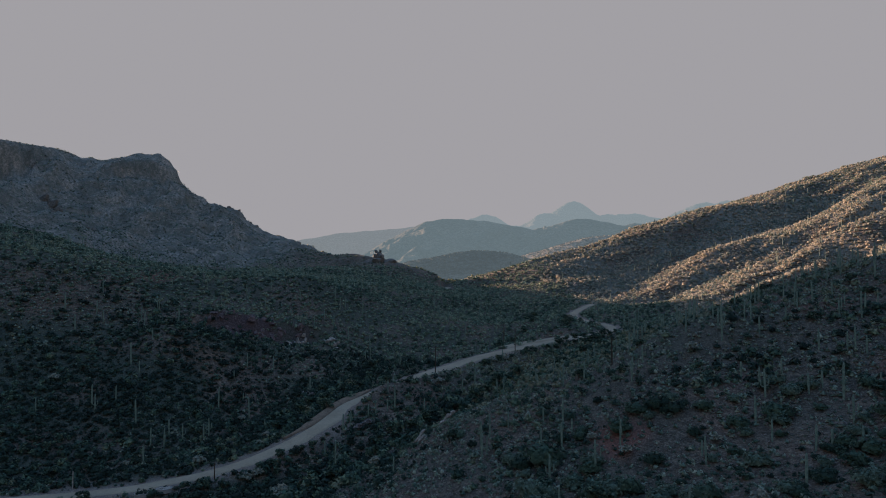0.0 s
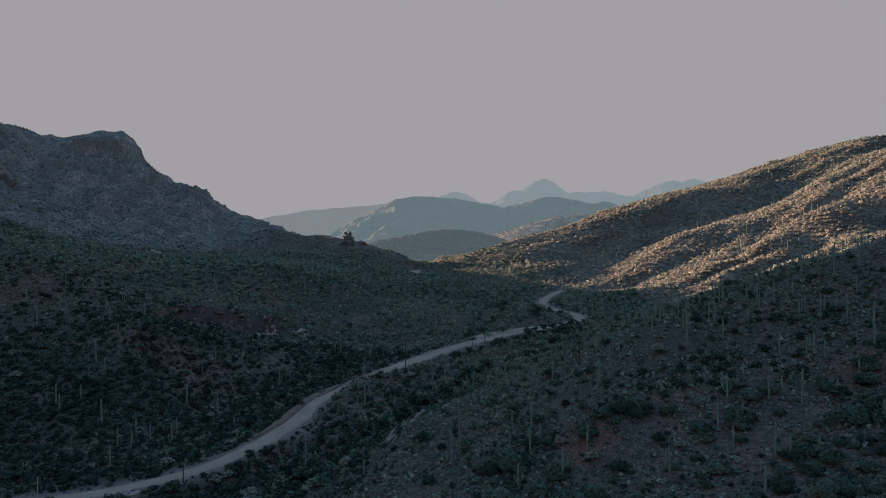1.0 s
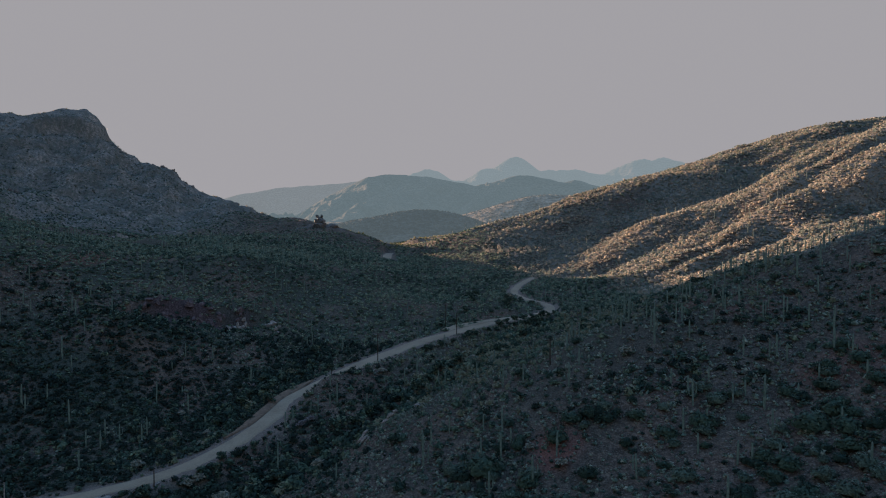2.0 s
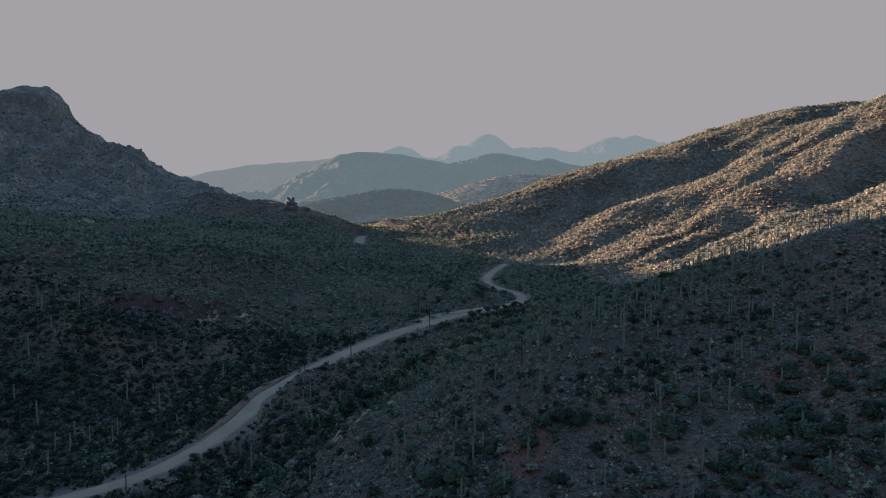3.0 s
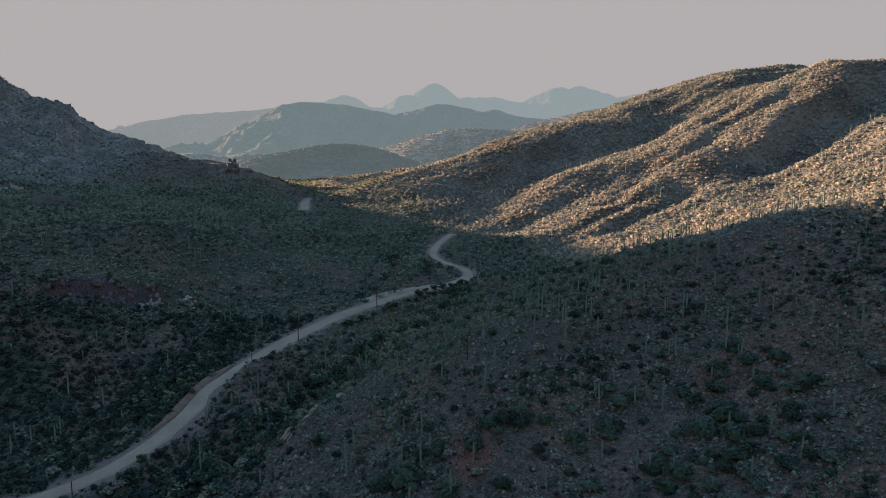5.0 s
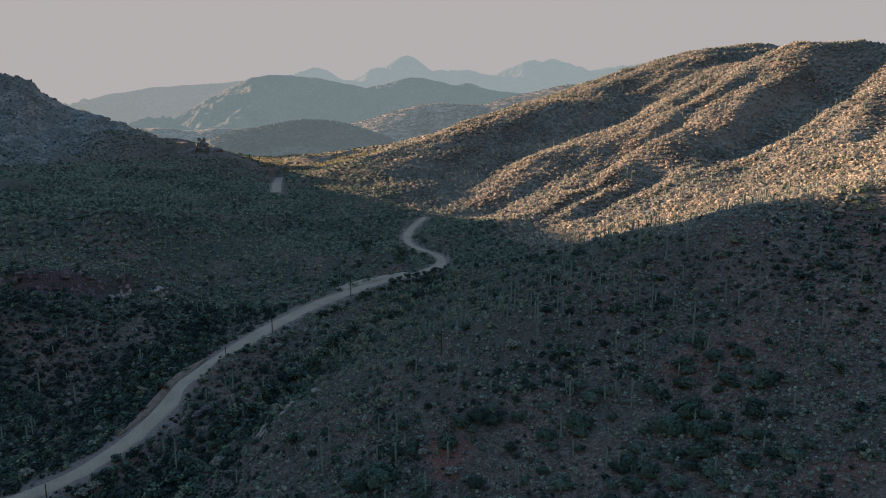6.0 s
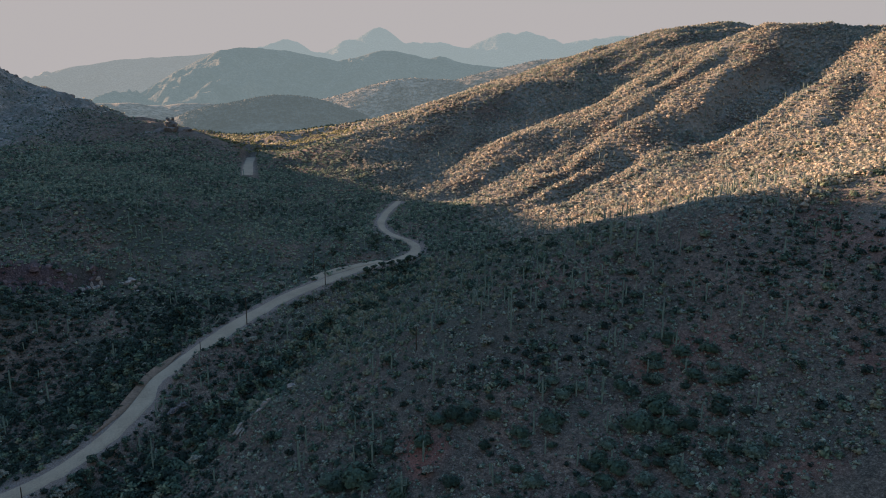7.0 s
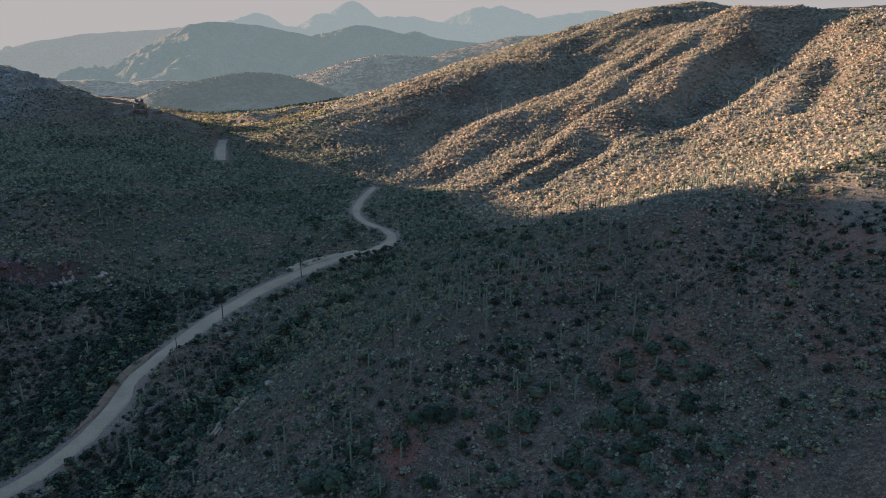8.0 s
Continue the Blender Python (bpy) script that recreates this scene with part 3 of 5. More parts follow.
# each material carries its haze as emission; HAZE_SPUR is also paler, to look sunlit
HAZE_FAR = make_range("hazy_far_range", (0.16, 0.14, 0.13), (0.3, 0.27, 0.24), (0.062, 0.0735, 0.077), 0.78)
HAZE_LEFT = make_range("hazy_pale_range", (0.14, 0.13, 0.12), (0.28, 0.25, 0.22), (0.061, 0.0665, 0.0685), 0.72)
HAZE_MID = make_range("hazy_middle_range", (0.11, 0.11, 0.10), (0.24, 0.22, 0.19), (0.041, 0.0525, 0.056), 0.65)
HAZE_NEAR = make_range("hazy_low_hills", (0.08, 0.09, 0.085), (0.19, 0.195, 0.175), (0.033, 0.041, 0.044), 0.48)
HAZE_SPUR = make_range("hazy_sunlit_hills", (0.21, 0.195, 0.17), (0.46, 0.41, 0.35), (0.037, 0.0445, 0.047), 0.42)
peaks = skyline([(-2, 3.9), (1.5, 4.84), (2.4, 5.22), (3.3, 5.47), (4.1, 5.25), (4.8, 4.64), (6.3, 4.44), (7.0, 4.9), (8.1, 5.4), (9.2, 5.55), (10.0, 6.15), (10.5, 6.4), (11.1, 6.2), (12.0, 5.42),
                 (12.6, 5.26), (14.0, 5.26), (15.2, 5.3), (16.5, 5.0), (17.6, 4.85), (18.8, 5.34), (20.0, 5.85), (20.9, 6.12), (21.3, 5.83), (22.2, 6.12), (23.0, 5.85), (23.8, 5.56), (24.6, 5.45), (24.9, 5.0), (26.0, 5.3),
                 (27.5, 5.45), (29, 5.6), (30.5, 5.5), (33, 5.2), (40, 4)], 4300, 0.1, 0.07)
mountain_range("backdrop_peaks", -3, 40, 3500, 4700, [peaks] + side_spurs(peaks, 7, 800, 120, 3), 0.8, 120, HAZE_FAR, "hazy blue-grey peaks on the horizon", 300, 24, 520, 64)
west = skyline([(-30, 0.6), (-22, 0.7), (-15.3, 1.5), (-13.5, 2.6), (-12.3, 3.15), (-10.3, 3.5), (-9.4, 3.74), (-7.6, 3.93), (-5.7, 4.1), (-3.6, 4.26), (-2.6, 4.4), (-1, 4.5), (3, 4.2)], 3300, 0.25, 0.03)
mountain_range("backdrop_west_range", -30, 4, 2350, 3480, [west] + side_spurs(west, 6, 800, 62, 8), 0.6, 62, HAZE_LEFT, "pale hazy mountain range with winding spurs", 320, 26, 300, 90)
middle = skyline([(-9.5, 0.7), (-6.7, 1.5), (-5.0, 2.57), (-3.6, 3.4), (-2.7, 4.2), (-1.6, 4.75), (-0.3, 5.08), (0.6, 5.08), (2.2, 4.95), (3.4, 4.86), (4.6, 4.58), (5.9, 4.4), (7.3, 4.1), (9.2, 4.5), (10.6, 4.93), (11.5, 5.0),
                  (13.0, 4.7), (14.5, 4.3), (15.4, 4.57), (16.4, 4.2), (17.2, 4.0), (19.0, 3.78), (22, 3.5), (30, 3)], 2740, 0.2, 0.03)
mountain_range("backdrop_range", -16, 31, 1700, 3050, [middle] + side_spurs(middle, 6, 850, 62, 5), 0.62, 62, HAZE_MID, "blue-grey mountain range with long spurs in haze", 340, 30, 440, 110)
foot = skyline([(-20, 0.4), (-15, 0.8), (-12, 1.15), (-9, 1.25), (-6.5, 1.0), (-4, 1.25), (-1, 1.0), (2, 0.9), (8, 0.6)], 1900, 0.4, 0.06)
mountain_range("backdrop_foothills", -21, 9, 1560, 2150, [foot] + side_spurs(foot, 8, 300, 40, 12), 0.3, 40, HAZE_SPUR, "low scrub foothills, toned pale and glowing for sun and haze", 360, 14, 300, 60)
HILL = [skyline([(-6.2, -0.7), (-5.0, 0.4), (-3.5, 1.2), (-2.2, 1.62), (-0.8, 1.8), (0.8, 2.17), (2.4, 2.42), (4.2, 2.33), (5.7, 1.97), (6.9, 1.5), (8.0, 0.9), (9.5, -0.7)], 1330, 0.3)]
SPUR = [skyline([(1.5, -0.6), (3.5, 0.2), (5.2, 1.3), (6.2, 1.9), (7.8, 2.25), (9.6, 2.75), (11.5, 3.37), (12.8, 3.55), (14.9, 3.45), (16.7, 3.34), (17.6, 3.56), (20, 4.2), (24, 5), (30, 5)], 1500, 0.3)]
mountain_range("backdrop_hill", -7, 11, 1130, 1480, HILL, 0.42, 34, HAZE_NEAR, "low dark scrub hill standing in the valley, with painted haze", 380, 5, 240, 60)
mountain_range("backdrop_spur", 0, 30, 1240, 1700, SPUR, 0.42, 34, HAZE_SPUR, "long low scrub spur, toned pale and glowing for sun and haze", 400, 6, 300, 60)


# ---- scrub: joined by kind, each plant a dome of leaf clumps ----
def leaf_form(quads, size, seed):
    """Leaf clumps of a unit dome that face outwards, three corners each."""
    r = np.random.default_rng(seed)
    d = r.normal(size=(quads, 3))
    d[:, 2] = np.abs(d[:, 2]) * 0.9 - 0.25
    d /= np.linalg.norm(d, axis=1)[:, None]
    lump = 0.72 + 0.28 * np.sin(3.1 * d[:, 0] + seed) * np.cos(2.3 * d[:, 1] - seed)
    mid = d * (lump * r.uniform(0.6, 1.0, quads))[:, None]
    n = d * 0.8 + np.array([0, 0, 0.42]) + 0.4 * r.normal(size=(quads, 3))
    n /= np.linalg.norm(n, axis=1)[:, None]
    u = np.cross(n, r.normal(size=(quads, 3)))
    u /= np.linalg.norm(u, axis=1)[:, None]
    w = np.cross(n, u)
    s = size * r.uniform(0.65, 1.3, (quads, 3, 1))
    corner = np.stack([-u - 0.6 * w, u - 0.6 * w, 1.2 * w], 1) * 0.6 * s
    return mid[:, None] + corner


def blade_form(count_, wide, seed):
    """Twiggy sprays that stand out of a unit dome on all sides, three corners each."""
    r = np.random.default_rng(seed + 400)
    d = r.normal(size=(count_, 3))
    d[:, 2] = np.abs(d[:, 2]) * 1.1 - 0.12
    d /= np.linalg.norm(d, axis=1)[:, None]
    side = np.cross(d, r.normal(size=(count_, 3)))
    side *= wide * r.uniform(0.55, 1.2, count_)[:, None] / np.linalg.norm(side, axis=1)[:, None]
    foot, tip = d * r.uniform(0.15, 0.5, count_)[:, None], d * r.uniform(0.72, 1.12, count_)[:, None]
    bend = r.normal(0, 0.1, (count_, 3))
    out_ = np.stack([foot, tip + side * 0.5 + bend, tip - side * 0.5], 1)
    inn = np.stack([foot + side * 0.5, tip + bend, foot - side * 0.5], 1)
    return np.where((np.arange(count_) % 3 > 0)[:, None, None], out_, inn)


def plant_form(leaves, size, seed, rings, twiggy):
    """One plant of unit radius: a lumpy heart of foliage of the given rings and the leaf clumps that stand out of it."""
    r = np.random.default_rng(seed + 900)
    heart, faces_ = [], []
    for k, (count_, out_, up) in enumerate(rings):
        ang = np.arange(count_) * 6.2832 / count_ + k * 0.55 + r.uniform(0, 6.28)
        rad = out_ * r.uniform(0.72, 1.18, count_)
        heart.append(np.c_[np.cos(ang) * rad, np.sin(ang) * rad, up + r.uniform(-0.12, 0.12, count_)])
    v = np.concatenate(heart) if rings else np.zeros((0, 3))
    first = 0
    for (n0, _, _), (n1, _, _) in zip(rings, rings[1:]):
        top_first = first + n0
        if n1 == 1:
            faces_ += [(first + k, first + (k + 1) % n0, top_first) for k in range(n0)]
        else:
            for k in range(n0):
                faces_ += [(first + k, first + (k + 1) % n0, top_first + k), (first + (k + 1) % n0, top_first + (k + 1) % n0, top_first + k)]
        first = top_first
    leaf = (blade_form if twiggy else leaf_form)(leaves, size, seed).reshape(-1, 3)
    if not rings:
        return leaf, np.arange(len(leaf)).reshape(-1, 3)
    return np.concatenate([v, leaf]), np.concatenate([np.array(faces_), len(v) + np.arange(len(leaf)).reshape(-1, 3)])


DOME = [(5, 0.52, -0.25), (1, 0.0, 0.42)]
CROWN = [(6, 0.5, -0.25), (6, 0.45, 0.2), (1, 0.0, 0.45)]


def scatter(name, x, y, radius, squash, leaves, size, mat, label, category, seed, pale=0.0, stand=None, rings=DOME, twiggy=False):
    r = np.random.default_rng(seed)
    forms = [plant_form(leaves, size, seed + k, rings, twiggy) for k in range(10)]
    n, per = len(x), len(forms[0][0])
    pick = r.integers(0, 10, n)
    turn = r.uniform(0, 6.283, n)
    c, s_ = np.cos(turn), np.sin(turn)
    base = np.stack([v for v, _ in forms])[pick]
    px = (base[..., 0] * c[:, None] - base[..., 1] * s_[:, None]) * radius[:, None] + x[:, None]
    py = (base[..., 0] * s_[:, None] + base[..., 1] * c[:, None]) * radius[:, None] + y[:, None]
    pz = (base[..., 2] + 0.3) * (radius * squash)[:, None] + (height(x, y) if stand is None else stand)[:, None]
    v = np.stack([px, py, pz], -1).reshape(-1, 3)
    f = (np.stack([f_ for _, f_ in forms])[pick] + (np.arange(n) * per)[:, None, None]).reshape(-1, 3)
    shade_of = np.clip(r.beta(1.3, 1.5, n) + pale + 0.3 * grain(x, y, 25, seed), 0, 1)
    # hearts are tinted down to paint the crown's inner shade; the rest is random
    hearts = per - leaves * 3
    inner_dim_and_vary = np.concatenate([r.normal(-0.12, 0.05, (n, hearts)), np.repeat(r.normal(0.03, 0.08, (n, leaves)), 3, 1)], 1)
    me = mesh_of(name, v, f, mat, 3, True, tint=np.clip(shade_of[:, None] + inner_dim_and_vary, 0, 1))
    # each crown shades as one soft round mass of foliage
    side = np.stack([px - x[:, None], py - y[:, None], (base[..., 2] + 0.35) * radius[:, None]], -1)
    side /= np.linalg.norm(side, axis=2)[..., None] + 1e-6
    stray = 0.28 * np.random.default_rng(seed + 5).normal(size=(n, leaves, 3))
    side[:, hearts:] += np.repeat(stray, 3, 1)
    side /= np.linalg.norm(side, axis=2)[..., None]
    me.normals_split_custom_set_from_vertices(side.reshape(-1, 3))
    return tagged(new(name, me), label, category, kind="stuff")


def spread(x0, x1, y0, y1, gap, seed):
    """Places about gap metres apart, jittered, inside the valley that opens from the camera's stand."""
    r = np.random.default_rng(seed)
    gx_, gy_ = np.meshgrid(np.arange(x0, x1, gap), np.arange(y0, y1, gap))
    x = (gx_ + r.uniform(-0.5, 0.5, gx_.shape) * gap).ravel()
    y = (gy_ + r.uniform(-0.5, 0.5, gx_.shape) * gap).ravel()
    ok = (x > -0.72 * y - 12) & (x < 1.15 * y + 45)
    x, y = x[ok], y[ok]
    d, _, _ = to_road(x, y)
    cut = smooth(15, 8, np.hypot((x + 66) / 1.7, y - 262))
    cut = np.maximum(0.2 * cut, 0.85 * smooth(17, 9, np.hypot((x + 148) / 1.15, y - 441)))
    ok = (r.uniform(size=len(x)) > cut) & (d > 4.1 - 1.2 * smooth(262, 285, y) + 2.5 * r.uniform(size=len(x)) ** 2) & ~((np.abs(x) < 6.5) & (y > 470) & (y < 675))
    return x[ok], y[ok], r


def wash_near(x, y):
    line = chain(LAND["wash"], 6)
    ditch = chain(LAND["road_ditch"], 6)
    both = np.concatenate([line, ditch])[:, :2]
    return np.sqrt(((np.c_[x, y][:, None] - both[None]) ** 2).sum(-1)).min(1)


def to_rim(x, y):
    """Distance to the crest line of the bluff."""
    line = chain(LAND["bluff_crest"], 6)[:, :2]
    return np.concatenate([np.sqrt(((p[:, None] - line[None]) ** 2).sum(-1)).min(1) for p in np.array_split(np.c_[x, y], max(1, len(x) // 5000))])


# near slopes: small shrubs with patches of bare soil between
x, y, r = spread(-200, 300, 78, 262, 1.28, 11)
keep = r.uniform(size=len(x)) < 0.8 + 0.45 * grain(x, y, 11, 51) - 0.2 * smooth(0.5, 0.85, grain(x, y, 19, 53) + 0.25) * smooth(-30, 20, x)
x, y = x[keep], y[keep]
# plants past the sun's edge take the lighter, lit-looking foliage
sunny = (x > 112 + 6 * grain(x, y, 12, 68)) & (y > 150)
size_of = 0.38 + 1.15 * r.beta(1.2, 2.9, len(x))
# tint lowered on the left to paint its shade, raised up the right slope
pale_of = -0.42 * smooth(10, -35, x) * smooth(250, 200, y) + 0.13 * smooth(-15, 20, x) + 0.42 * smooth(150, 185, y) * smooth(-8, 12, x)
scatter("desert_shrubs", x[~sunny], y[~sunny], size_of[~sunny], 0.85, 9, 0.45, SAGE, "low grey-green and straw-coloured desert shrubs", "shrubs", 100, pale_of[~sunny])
scatter("crest_shrubs", x[sunny], y[sunny], size_of[sunny] * 1.1, 0.8, 7, 0.5, PALO_SUN, "straw-coloured shrubs on the crest, toned lighter as sunlit", "shrubs", 105, 0.0)
x, y, r = spread(-100, 140, 84, 180, 1.1, 18)
keep = r.uniform(size=len(x)) < 0.75
x, y = x[keep], y[keep]
scatter("grass_tufts", x, y, 0.16 + 0.24 * r.beta(1.2, 2.4, len(x)), 1.2, 5, 0.5, SAGE, "small dry tufts and seedlings on the soil", "tufts", 110, 0.12 * smooth(-20, 20, x) - 0.15, rings=(), twiggy=True)
x, y, r = spread(-200, 300, 80, 262, 2.55, 12)
wash_at = wash_near(x, y)
keep = r.uniform(size=len(x)) < 0.5 + 0.3 * smooth(0, 20, x) * smooth(140, 175, y) - 0.75 * smooth(106, 116, x) * smooth(150, 165, y) + 0.5 * grain(x, y, 17, 54) + 0.7 * smooth(16, 4, wash_at) + 0.45 * smooth(-20, -55, x) * smooth(235, 190, y)
x, y, wash_at = x[keep], y[keep], wash_at[keep]
radius = 0.55 + 1.9 * r.beta(1.2, 2.8, len(x)) + 0.8 * smooth(14, 3, wash_at)
# the left slope's shade goes into the bush tint as well
pale_of = -0.05 + 0.38 * smooth(140, 175, y) * smooth(-8, 12, x) - 0.15 * smooth(0, -30, x)
single = (x > 12) & (x < 96) & (y > 90) & (y < 132) & (radius > 0.95)
NEAR_BUSHES = list(zip(x[single], y[single], radius[single]))[:280]
single[np.where(single)[0][280:]] = False
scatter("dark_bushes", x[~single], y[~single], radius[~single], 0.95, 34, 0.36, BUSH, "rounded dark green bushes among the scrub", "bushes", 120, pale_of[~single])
# dense bushes, tinted down so that the slope's shade is in their colour
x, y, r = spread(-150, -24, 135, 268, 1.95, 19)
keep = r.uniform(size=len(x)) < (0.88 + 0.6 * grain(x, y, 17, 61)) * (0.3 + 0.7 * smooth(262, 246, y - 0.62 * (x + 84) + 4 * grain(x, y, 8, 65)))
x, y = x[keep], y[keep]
scatter("shaded_thicket", x, y, 0.55 + 1.8 * r.beta(1.1, 2.8, len(x)), 0.95, 22, 0.42, BUSH, "dense bushes tinted dark for the shade of the lower slope", "bushes", 125, -0.25)
# middle slopes
x, y, r = spread(-380, 420, 262, 520, 1.85, 13)
keep = r.uniform(size=len(x)) < 0.85 + 0.2 * grain(x, y, 20, 55)
x, y = x[keep], y[keep]
# sunlight on the hill is helped by a paler leaf colour here
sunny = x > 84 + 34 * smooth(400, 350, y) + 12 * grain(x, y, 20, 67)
size_of = 0.65 + 0.95 * r.beta(1.5, 2.8, len(x))
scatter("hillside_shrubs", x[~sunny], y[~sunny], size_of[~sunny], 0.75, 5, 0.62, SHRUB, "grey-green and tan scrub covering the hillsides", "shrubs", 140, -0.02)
scatter("sun_toned_hill_shrubs", x[sunny], y[sunny], size_of[sunny], 0.75, 6, 0.62, PALO_SUN, "straw-coloured shrubs on the sunlit hill, toned lighter to look lit", "shrubs", 145, -0.02)
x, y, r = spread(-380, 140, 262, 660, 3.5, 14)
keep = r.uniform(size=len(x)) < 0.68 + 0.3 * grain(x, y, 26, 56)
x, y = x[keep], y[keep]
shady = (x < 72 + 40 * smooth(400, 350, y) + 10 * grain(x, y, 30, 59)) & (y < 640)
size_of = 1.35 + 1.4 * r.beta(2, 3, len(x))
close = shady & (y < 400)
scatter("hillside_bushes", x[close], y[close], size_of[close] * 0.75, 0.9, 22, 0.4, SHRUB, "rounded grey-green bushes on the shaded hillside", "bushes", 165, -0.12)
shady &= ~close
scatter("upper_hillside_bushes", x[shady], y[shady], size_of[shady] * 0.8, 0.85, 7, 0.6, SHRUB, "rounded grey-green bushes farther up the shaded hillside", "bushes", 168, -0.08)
# trees of the sunlit hill, their brightness partly in the crown colour
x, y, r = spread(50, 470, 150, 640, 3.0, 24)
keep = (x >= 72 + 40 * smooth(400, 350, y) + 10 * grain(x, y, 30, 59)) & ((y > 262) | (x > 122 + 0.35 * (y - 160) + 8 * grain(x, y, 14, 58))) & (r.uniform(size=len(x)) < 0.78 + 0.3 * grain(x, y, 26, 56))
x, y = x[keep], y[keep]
scatter("hillside_trees", x, y, 1.2 + 1.1 * r.beta(1.6, 3, len(x)), 0.85, 10, 0.62, PALO_SUN, "small rounded trees on the hillsides, crowns toned pale for sunlight", "trees", 160, 0.05)
# far slopes
x, y, r = spread(-480, 560, 520, 820, 3.6, 15)
bare_at = rocky(x, y)
keep = (r.uniform(size=len(x)) < (0.85 + 0.2 * grain(x, y, 30, 57)) * (1 - 0.3 * bare_at)) & ((x > -20) | (to_rim(x, y) > 8))
x, y = x[keep], y[keep]
size_of = (0.8 + 1.2 * r.beta(1.6, 2.6, len(x))) * (1 - 0.35 * rocky(x, y))
floor_at = (y > 640 + 20 * grain(x, y, 25, 60)) & (x > -30) & (height(x, y) < 62)
scatter("distant_shrubs", x[~floor_at], y[~floor_at], size_of[~floor_at], 0.65, 5, 0.9, SHRUB, "grey-green scrub on the far slopes", "shrubs", 180, 0.05, rings=())
scatter("green_scrub", x[floor_at], y[floor_at], size_of[floor_at] * 1.25, 0.85, 4, 1.2, VALLEY, "yellow-green scrub beyond the saddle", "shrubs", 185)
x, y, r = spread(-800, 900, 820, 1250, 6.0, 16)
bare_at = rocky(x, y)
keep = r.uniform(size=len(x)) < 0.85 * (1 - 0.3 * bare_at)
x, y = x[keep], y[keep]
low = (height(x, y) < 66 + 6 * grain(x, y, 40, 58)) & (x > -150)
size_of = (1.4 + 1.6 * r.beta(1.6, 2.6, len(x))) * (1 - 0.5 * rocky(x, y))
scatter("valley_scrub", x[low], y[low], size_of[low], 0.8, 3, 1.1, VALLEY, "yellow-green scrub on the distant valley floor", "shrubs", 200)
scatter("ridge_scrub", x[~low], y[~low], size_of[~low], 0.8, 5, 1.3, PALO_SUN, "scrub on the back of the ridges in the pale sunlit tone", "shrubs", 210, rings=())
# dark bushes that hold on to the bluff
x, y, r = spread(-640, -120, 640, 950, 3.1, 26)
keep = (rocky(x, y) > 0.25) & (r.uniform(size=len(x)) < 0.8 + 0.5 * grain(x, y, 40, 62) - 0.4 * smooth(150, 190, height(x, y))) & (to_rim(x, y) > 16)
x, y = x[keep], y[keep]
scatter("bluff_bushes", x, y, 0.7 + 1.3 * r.beta(1.2, 2.8, len(x)), 0.9, 4, 0.9, SHRUB, "dark green bushes scattered over the rocky bluff", "bushes", 220, -0.3, rings=())
# scrub on the low hills across the valley, sharing the slopes' haze glow
r = np.random.default_rng(17)
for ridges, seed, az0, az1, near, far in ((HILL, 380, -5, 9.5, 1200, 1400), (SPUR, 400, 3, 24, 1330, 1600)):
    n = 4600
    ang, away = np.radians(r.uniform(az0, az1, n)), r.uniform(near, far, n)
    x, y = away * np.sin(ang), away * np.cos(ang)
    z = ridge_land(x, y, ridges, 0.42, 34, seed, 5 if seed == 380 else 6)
    scatter("hill_scrub", x, y, 1.2 + 1.6 * r.beta(1.6, 2.6, n), 0.8, 3, 1.1, HAZE_NEAR if seed == 380 else HAZE_SPUR, "scrub on the low hills across the valley, with painted haze", "shrubs", seed, 0.2, z)


# ---- loose stones on the nearest slopes ----
x, y, r = spread(-40, 130, 84, 190, 1.75, 29)
keep = r.uniform(size=len(x)) < 0.75 + 0.5 * grain(x, y, 12, 47)
x, y = x[keep], y[keep]
size_of = 0.1 + 0.38 * r.beta(1.0, 4.0, len(x))
lump = np.array([(1, 0, 0), (0.2, 0.9, 0.1), (-1, 0.15, 0), (-0.1, -0.95, 0.05), (0.15, 0.1, 0.62), (0, 0, -0.5)])
one = np.array([(0, 1, 4), (1, 2, 4), (2, 3, 4), (3, 0, 4), (1, 0, 5), (2, 1, 5), (3, 2, 5), (0, 3, 5)])
turn = r.uniform(0, 6.283, len(x))
v = lump[None] * size_of[:, None, None] * r.uniform(0.7, 1.3, (len(x), 6, 1))
v = np.stack([v[..., 0] * np.cos(turn)[:, None] - v[..., 1] * np.sin(turn)[:, None] + x[:, None], v[..., 0] * np.sin(turn)[:, None] + v[..., 1] * np.cos(turn)[:, None] + y[:, None],
              v[..., 2] + height(x, y)[:, None] + 0.05], -1)
f = (one[None] + (np.arange(len(x)) * 6)[:, None, None]).reshape(-1, 3)
tagged(new("loose_stones", mesh_of("loose_stones", v.reshape(-1, 3), f, LOOSE, 3, False)), "loose grey and pinkish stones strewn over the soil", "stones", kind="stuff")


